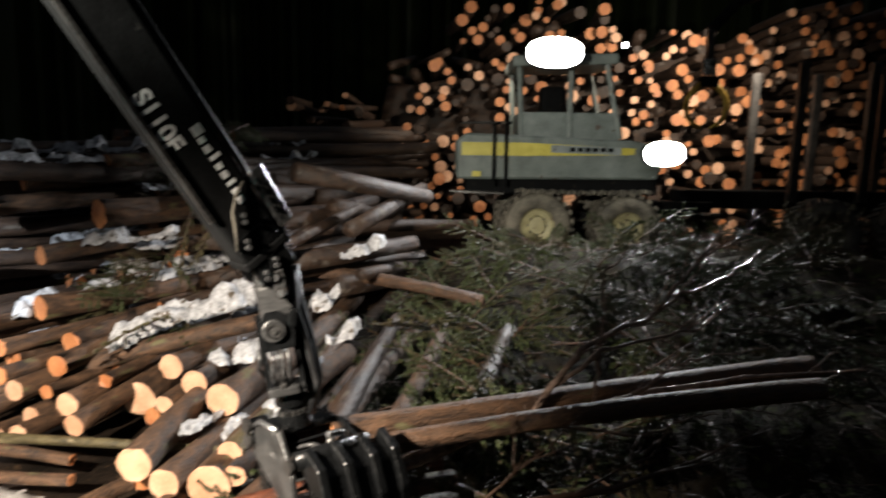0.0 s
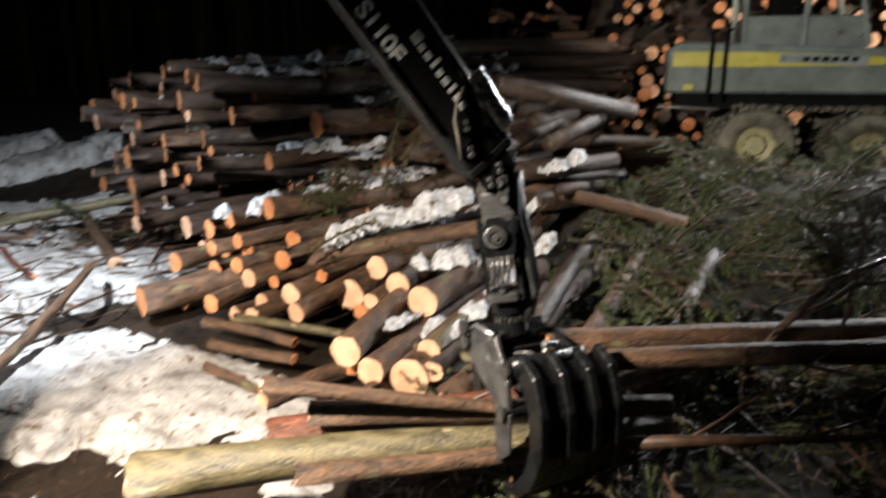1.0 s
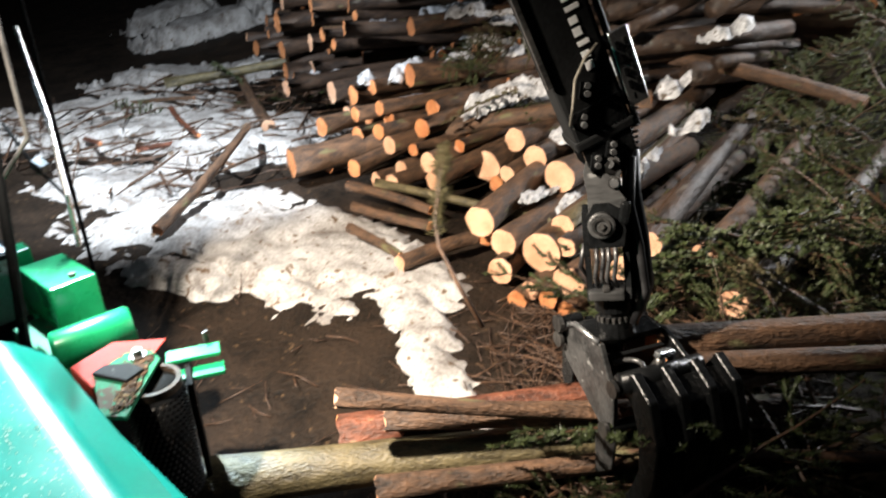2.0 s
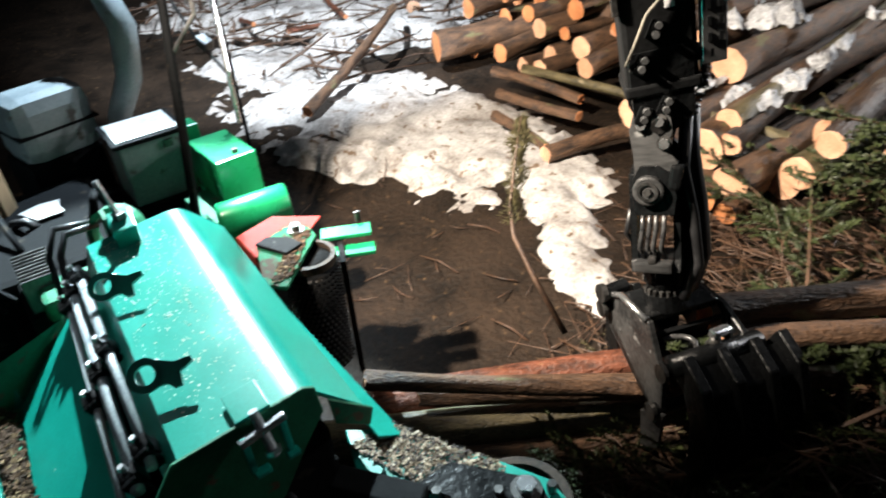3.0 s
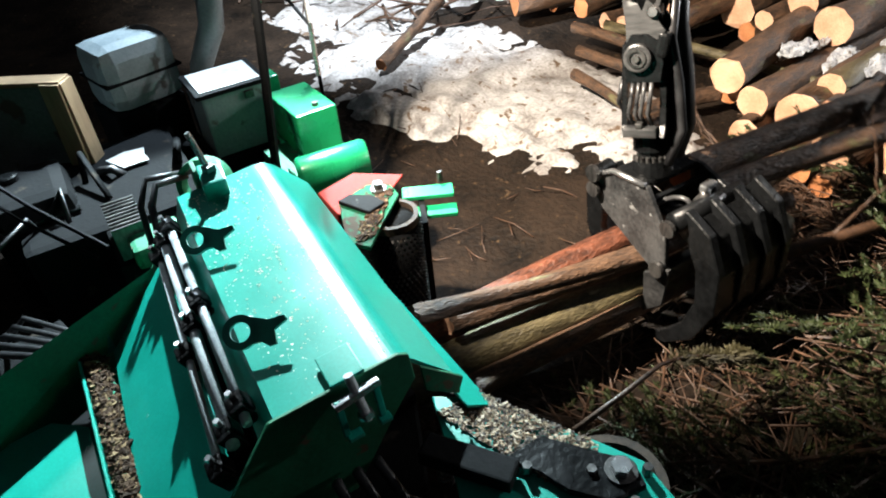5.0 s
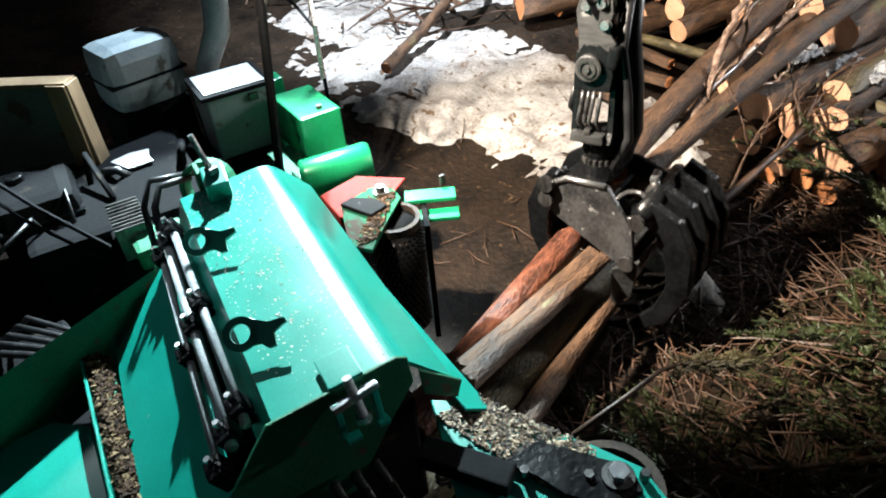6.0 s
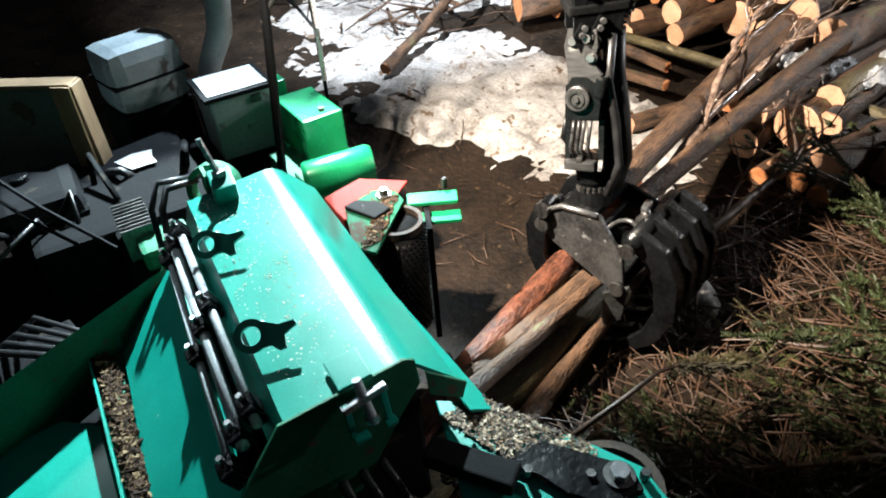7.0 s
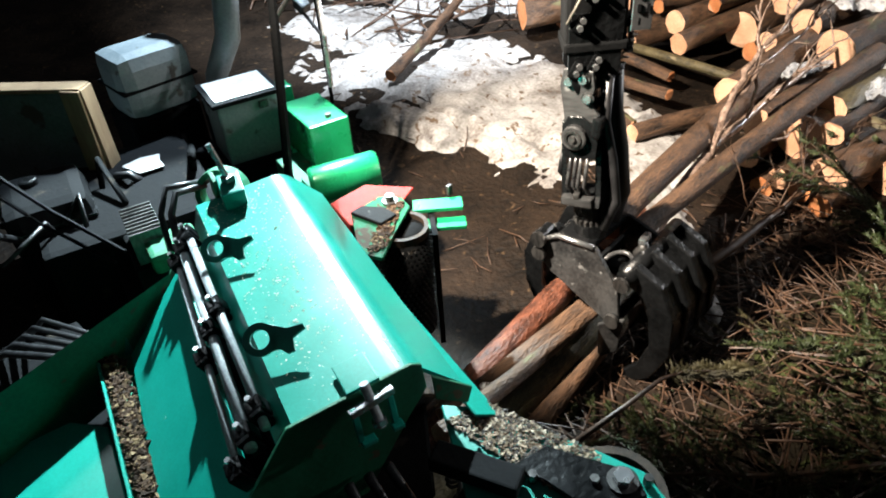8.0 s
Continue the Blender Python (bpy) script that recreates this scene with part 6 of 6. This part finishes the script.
def loose_logs():
    """Trunks and boards that lie about on the landing."""
    def lay(name, p, q, r0, r1, bark, wood, label, seed, bend=0.02):
        p, q = Vector(p), Vector(q)
        d = q - p
        ob = new(name, log_mesh(d.length, r0, r1, seed, bark, wood, 14, bend))
        ob.matrix_world = along(p, math.degrees(math.atan2(d.y, d.x)), math.degrees(math.asin(d.z / d.length)))
        tagged(ob, label, "log")
    lay("log", (-1.50, 9.6, 1.16), (0.93, 8.8, 0.92), 0.095, 0.085, BARK, WOOD_END, "single brown log lying across the slash", 51)
    lay("log", (-0.55, 4.8, 0.55), (-0.2, 8.6, 0.7), 0.10, 0.09, BARK_DARK, WOOD_END, "long dark log on the edge of the pile", 52)
    lay("log", (-0.15, 5.0, 0.45), (0.5, 8.8, 0.75), 0.10, 0.09, BARK, WOOD_END, "long dark log on the edge of the pile", 53)
    lay("log", (0.15, 4.3, 0.45), (1.2, 7.8, 0.8), 0.10, 0.08, BARK_DARK, WOOD_END, "mossy log half buried in slash", 54)
    lay("log", (-3.36, 6.48, 0.70), (-1.10, 7.05, 1.16), 0.10, 0.09, BARK, WOOD_RED, "brown log carrying a clump of snow", 63)
    lay("pole", (-4.95, 3.75, 0.22), (-5.75, 5.95, 0.60), 0.06, 0.045, BARK, WOOD_RED, "broken brown pole leaning on the snow", 55)
    lay("log", (-4.9, 5.7, 0.32), (-3.9, 7.2, 0.42), 0.17, 0.16, BARK, WOOD_RED, "dark thick log at the edge of the snow", 56)
    lay("board", (-3.25, 4.55, 0.26), (-2.55, 4.32, 0.22), 0.05, 0.04, BARK, WOOD_RED, "split orange slab on the snow", 57)
    lay("board", (-3.9, 5.45, 0.28), (-2.8, 5.32, 0.24), 0.055, 0.05, BARK, WOOD_RED, "reddish pole before the pile", 58)
    lay("pole", (-3.6, 5.55, 0.33), (-0.9, 5.2, 0.36), 0.045, 0.04, BARK_GREEN, WOOD_END, "thin mossy pole across the pile foot", 59)
    lay("board", (-3.6, 5.1, 0.22), (-2.6, 4.95, 0.25), 0.05, 0.05, BARK, WOOD_RED, "reddish split slab before the pile", 60)
    lay("log", (-6.3, 6.9, 0.30), (-9.0, 9.2, 0.35), 0.09, 0.08, BARK, WOOD_END, "dark log in the ploughed snow", 61)
    lay("log", (-9.8, 8.2, 0.35), (-7.6, 9.6, 0.75), 0.09, 0.07, BARK_GREEN, WOOD_END, "loose pale log at the side of the stack", 62)
    rnd = random.Random(77)
    for i in range(5):
        x, y = -9.0 + rnd.uniform(-1.6, 2.6), 5.6 + rnd.uniform(-0.9, 3.0)
        h = rnd.uniform(-40, 60)
        L = rnd.uniform(0.6, 1.9)
        p = Vector((x, y, ground_z(x, y) + 0.12 + rnd.uniform(0, 0.35)))
        lay("pole", p, p + Vector((L * math.cos(radians(h)), L * math.sin(radians(h)), rnd.uniform(-0.1, 0.25))), 0.04, 0.03, rnd.choice((BARK, BARK_RED)), WOOD_RED, "thin brown pole in the brush heap", 100 + i)


loose_logs()
snow_cap("log_snow", [
    ((-3.35, 7.35, 0.80), (-2.0, 9.2, 0.90), 0.17, 0.12), ((-3.0, 7.9, 0.95), (-2.1, 9.4, 1.05), 0.16, 0.10), ((-2.3, 8.0, 0.82), (-1.6, 9.2, 0.95), 0.15, 0.10), ((-2.2, 6.9, 0.78), (-1.7, 8.2, 0.86), 0.14, 0.10),
    ((-4.6, 7.6, 1.12), (-3.7, 8.6, 1.20), 0.18, 0.10), ((-1.75, 5.1, 0.60), (-1.55, 6.1, 0.62), 0.09, 0.05), ((-1.20, 5.2, 0.55), (-1.05, 6.6, 0.60), 0.09, 0.05), ((-1.55, 5.4, 0.42), (-1.45, 5.9, 0.44), 0.10, 0.06),
    ((-5.2, 9.4, 1.62), (-3.9, 11.3, 1.70), 0.14, 0.10), ((-5.6, 10.4, 2.02), (-4.3, 12.2, 2.10), 0.14, 0.10), ((-5.3, 11.2, 2.75), (-3.6, 13.6, 2.85), 0.28, 0.16), ((-4.2, 9.2, 1.40), (-2.6, 11.4, 1.5), 0.14, 0.09),
    ((-4.4, 10.4, 2.35), (-3.2, 12.2, 2.4), 0.16, 0.10), ((-7.4, 10.6, 1.9), (-6.3, 12.2, 1.95), 0.2, 0.12), ((-1.2, 10.9, 1.45), (-0.4, 11.6, 1.4), 0.25, 0.15), ((-1.6, 9.6, 1.2), (-0.9, 10.6, 1.25), 0.2, 0.14),
] + [((x, y, z), (x + 0.57 * L, y + 0.82 * L, z + 0.03), w, 0.11) for x, y, z, L, w in (
    (-3.6 - 2.2 * a - 0.35 * b, 8.0 + 2.2 * a + 1.6 * b, 0.85 + 1.55 * b, 0.8 + 0.9 * ((a * 7.3 + b * 3.1) % 1), 0.12 + 0.10 * ((a * 5.1 + b * 9.7) % 1)) for a in (0.0, 0.22, 0.45, 0.7, 0.95) for b in (0.05, 0.3, 0.5, 0.75, 1.0, 1.3))
] + [((-3.30, 6.62, 0.84), (-2.45, 6.95, 1.20), 0.20, 0.16), ((-2.75, 6.90, 1.12), (-1.50, 7.30, 1.44), 0.24, 0.18), ((-2.2, 7.15, 1.30), (-1.55, 7.5, 1.42), 0.16, 0.14), ((-4.54, 8.2, 1.75), (-3.02, 8.45, 1.90), 0.16, 0.12),
     ((-5.2, 9.6, 2.90), (-3.8, 9.85, 3.04), 0.20, 0.14), ((-0.95, 8.5, 1.62), (-0.40, 8.85, 1.76), 0.16, 0.14), ((-1.08, 7.2, 1.20), (-0.80, 7.4, 1.42), 0.16, 0.14), ((-4.78, 7.0, 1.10), (-4.2, 7.2, 1.12), 0.16, 0.12),
     ((-0.85, 6.8, 0.95), (-0.50, 7.0, 1.08), 0.12, 0.12), ((-1.95, 6.35, 0.84), (-1.30, 6.9, 0.88), 0.15, 0.13), ((-2.18, 5.55, 0.34), (-1.92, 5.75, 0.40), 0.11, 0.10)] + SNOW_SPANS, "clumps of old snow lying on the stacked logs")


# ---- what moves ----
COLUMN = Vector((-3.5, 0.5, 0))
SWING = [  # seconds, crown of the grapple, heading of the held logs, twist of the grapple on them, lean of the link in x and y, rise of the boom
    (0.0, (-0.43, 3.43, 1.43), 20, 20, -0.15, -0.03, 56), (0.5, (-0.36, 3.46, 1.46), 20, 20, -0.15, -0.03, 53), (1.0, (-0.32, 3.39, 1.43), 19.5, 20, -0.15, -0.03, 51), (1.2, (-0.30, 3.33, 1.42), 20, 20, -0.15, 0.0, 55),
    (1.8, (-0.30, 2.90, 1.14), 27, 19, -0.18, 0.06, 62), (2.3, (-0.35, 2.54, 0.92), 34, 18, -0.20, 0.10, 70), (2.5, (-0.44, 2.46, 0.88), 36.5, 18, -0.21, 0.10, 74), (3.0, (-0.65, 2.25, 0.82), 39, 18, -0.22, 0.09, 79),
    (3.5, (-0.68, 2.16, 0.87), 39, 17, -0.24, 0.08, 80), (4.0, (-0.87, 2.36, 0.83), 43, 15, -0.27, 0.10, 82), (4.5, (-1.14, 2.47, 0.92), 53, 12, -0.27, 0.12, 83), (4.7, (-1.22, 2.49, 0.94), 57, 11, -0.26, 0.12, 84),
    (5.2, (-1.45, 2.50, 1.02), 76, 7, -0.16, 0.06, 85), (5.8, (-1.65, 2.46, 1.05), 93, 3, -0.05, 0.0, 86), (6.0, (-1.60, 2.40, 0.97), 95, 2, -0.08, 0.02, 86), (6.5, (-1.61, 2.43, 0.88), 93, 2, -0.20, 0.10, 87),
    (7.0, (-1.62, 2.40, 0.81), 93, 2, -0.20, 0.10, 87), (7.5, (-1.62, 2.34, 0.79), 91.5, 2, -0.19, 0.08, 87), (8.0, (-1.57, 2.28, 0.75), 91, 2, -0.14, 0.0, 88),
]


FALL = [  # seconds, foot and tip of the swinging sapling
    (0.0, (-0.60, 3.30, 0.95), (0.45, 3.70, 1.00)), (1.2, (-0.60, 3.25, 0.95), (0.45, 3.65, 1.00)), (1.8, (-0.80, 2.70, 1.00), (-0.90, 3.30, 1.90)), (2.3, (-0.95, 2.15, 1.10), (-1.46, 2.40, 1.60)),
    (2.5, (-0.84, 2.05, 1.16), (-1.26, 2.46, 1.61)), (3.0, (-0.86, 1.73, 0.88), (-1.50, 2.27, 1.65)), (3.5, (-1.11, 1.77, 0.93), (-1.63, 2.39, 1.59)), (4.0, (-1.11, 1.70, 0.81), (-1.81, 1.86, 1.22)),
    (4.25, (-1.02, 1.48, 0.66), (-1.40, 1.95, 0.70)), (4.5, (-0.90, 1.25, 0.58), (-0.76, 1.78, 0.52)), (4.7, (-0.90, 1.25, 0.55), (-0.72, 1.80, 0.50)), (8.0, (-0.90, 1.25, 0.55), (-0.72, 1.80, 0.50)),
]


def motions():
    rows = []
    for t, a, b in FALL:
        x = (Vector(b) - Vector(a)).normalized()
        y = Vector((0.5, -0.8, 0.3)).cross(x).normalized()
        rows.append((t, Matrix.Translation(a) @ Matrix((x, y, x.cross(y))).transposed().to_4x4()))
    walk(SAPLING, rows)
    walk(GRAPPLE, [(t, pose(*p, 0, 0, h + twist)) for t, p, h, twist, *_ in SWING])
    links, booms = [], []
    for t, p, h, twist, lean_x, lean_y, rise in SWING:
        z = Vector((lean_x, lean_y, math.sqrt(1 - lean_x ** 2 - lean_y ** 2)))
        x = Vector((0.97, 0.24, 0))
        y = z.cross(x).normalized()
        links.append((t, Matrix.Translation(p) @ Matrix((y.cross(z), y, z)).transposed().to_4x4()))
        tip = Vector(p) + 0.84 * z
        flat = (COLUMN - tip).to_2d().normalized()
        x = Vector((flat.x * math.cos(radians(rise)), flat.y * math.cos(radians(rise)), math.sin(radians(rise))))
        y = Vector((-flat.y, flat.x, 0))
        booms.append((t, Matrix.Translation(tip) @ Matrix((x, y, x.cross(y))).transposed().to_4x4()))
    walk(LINK, links)
    walk(BOOM, booms)
    for ob, local in BUNDLE:
        walk(ob, [(t, pose(p[0], p[1], p[2] - 0.42, 0, 0, h) @ local) for t, p, h, *_ in SWING])


motions()
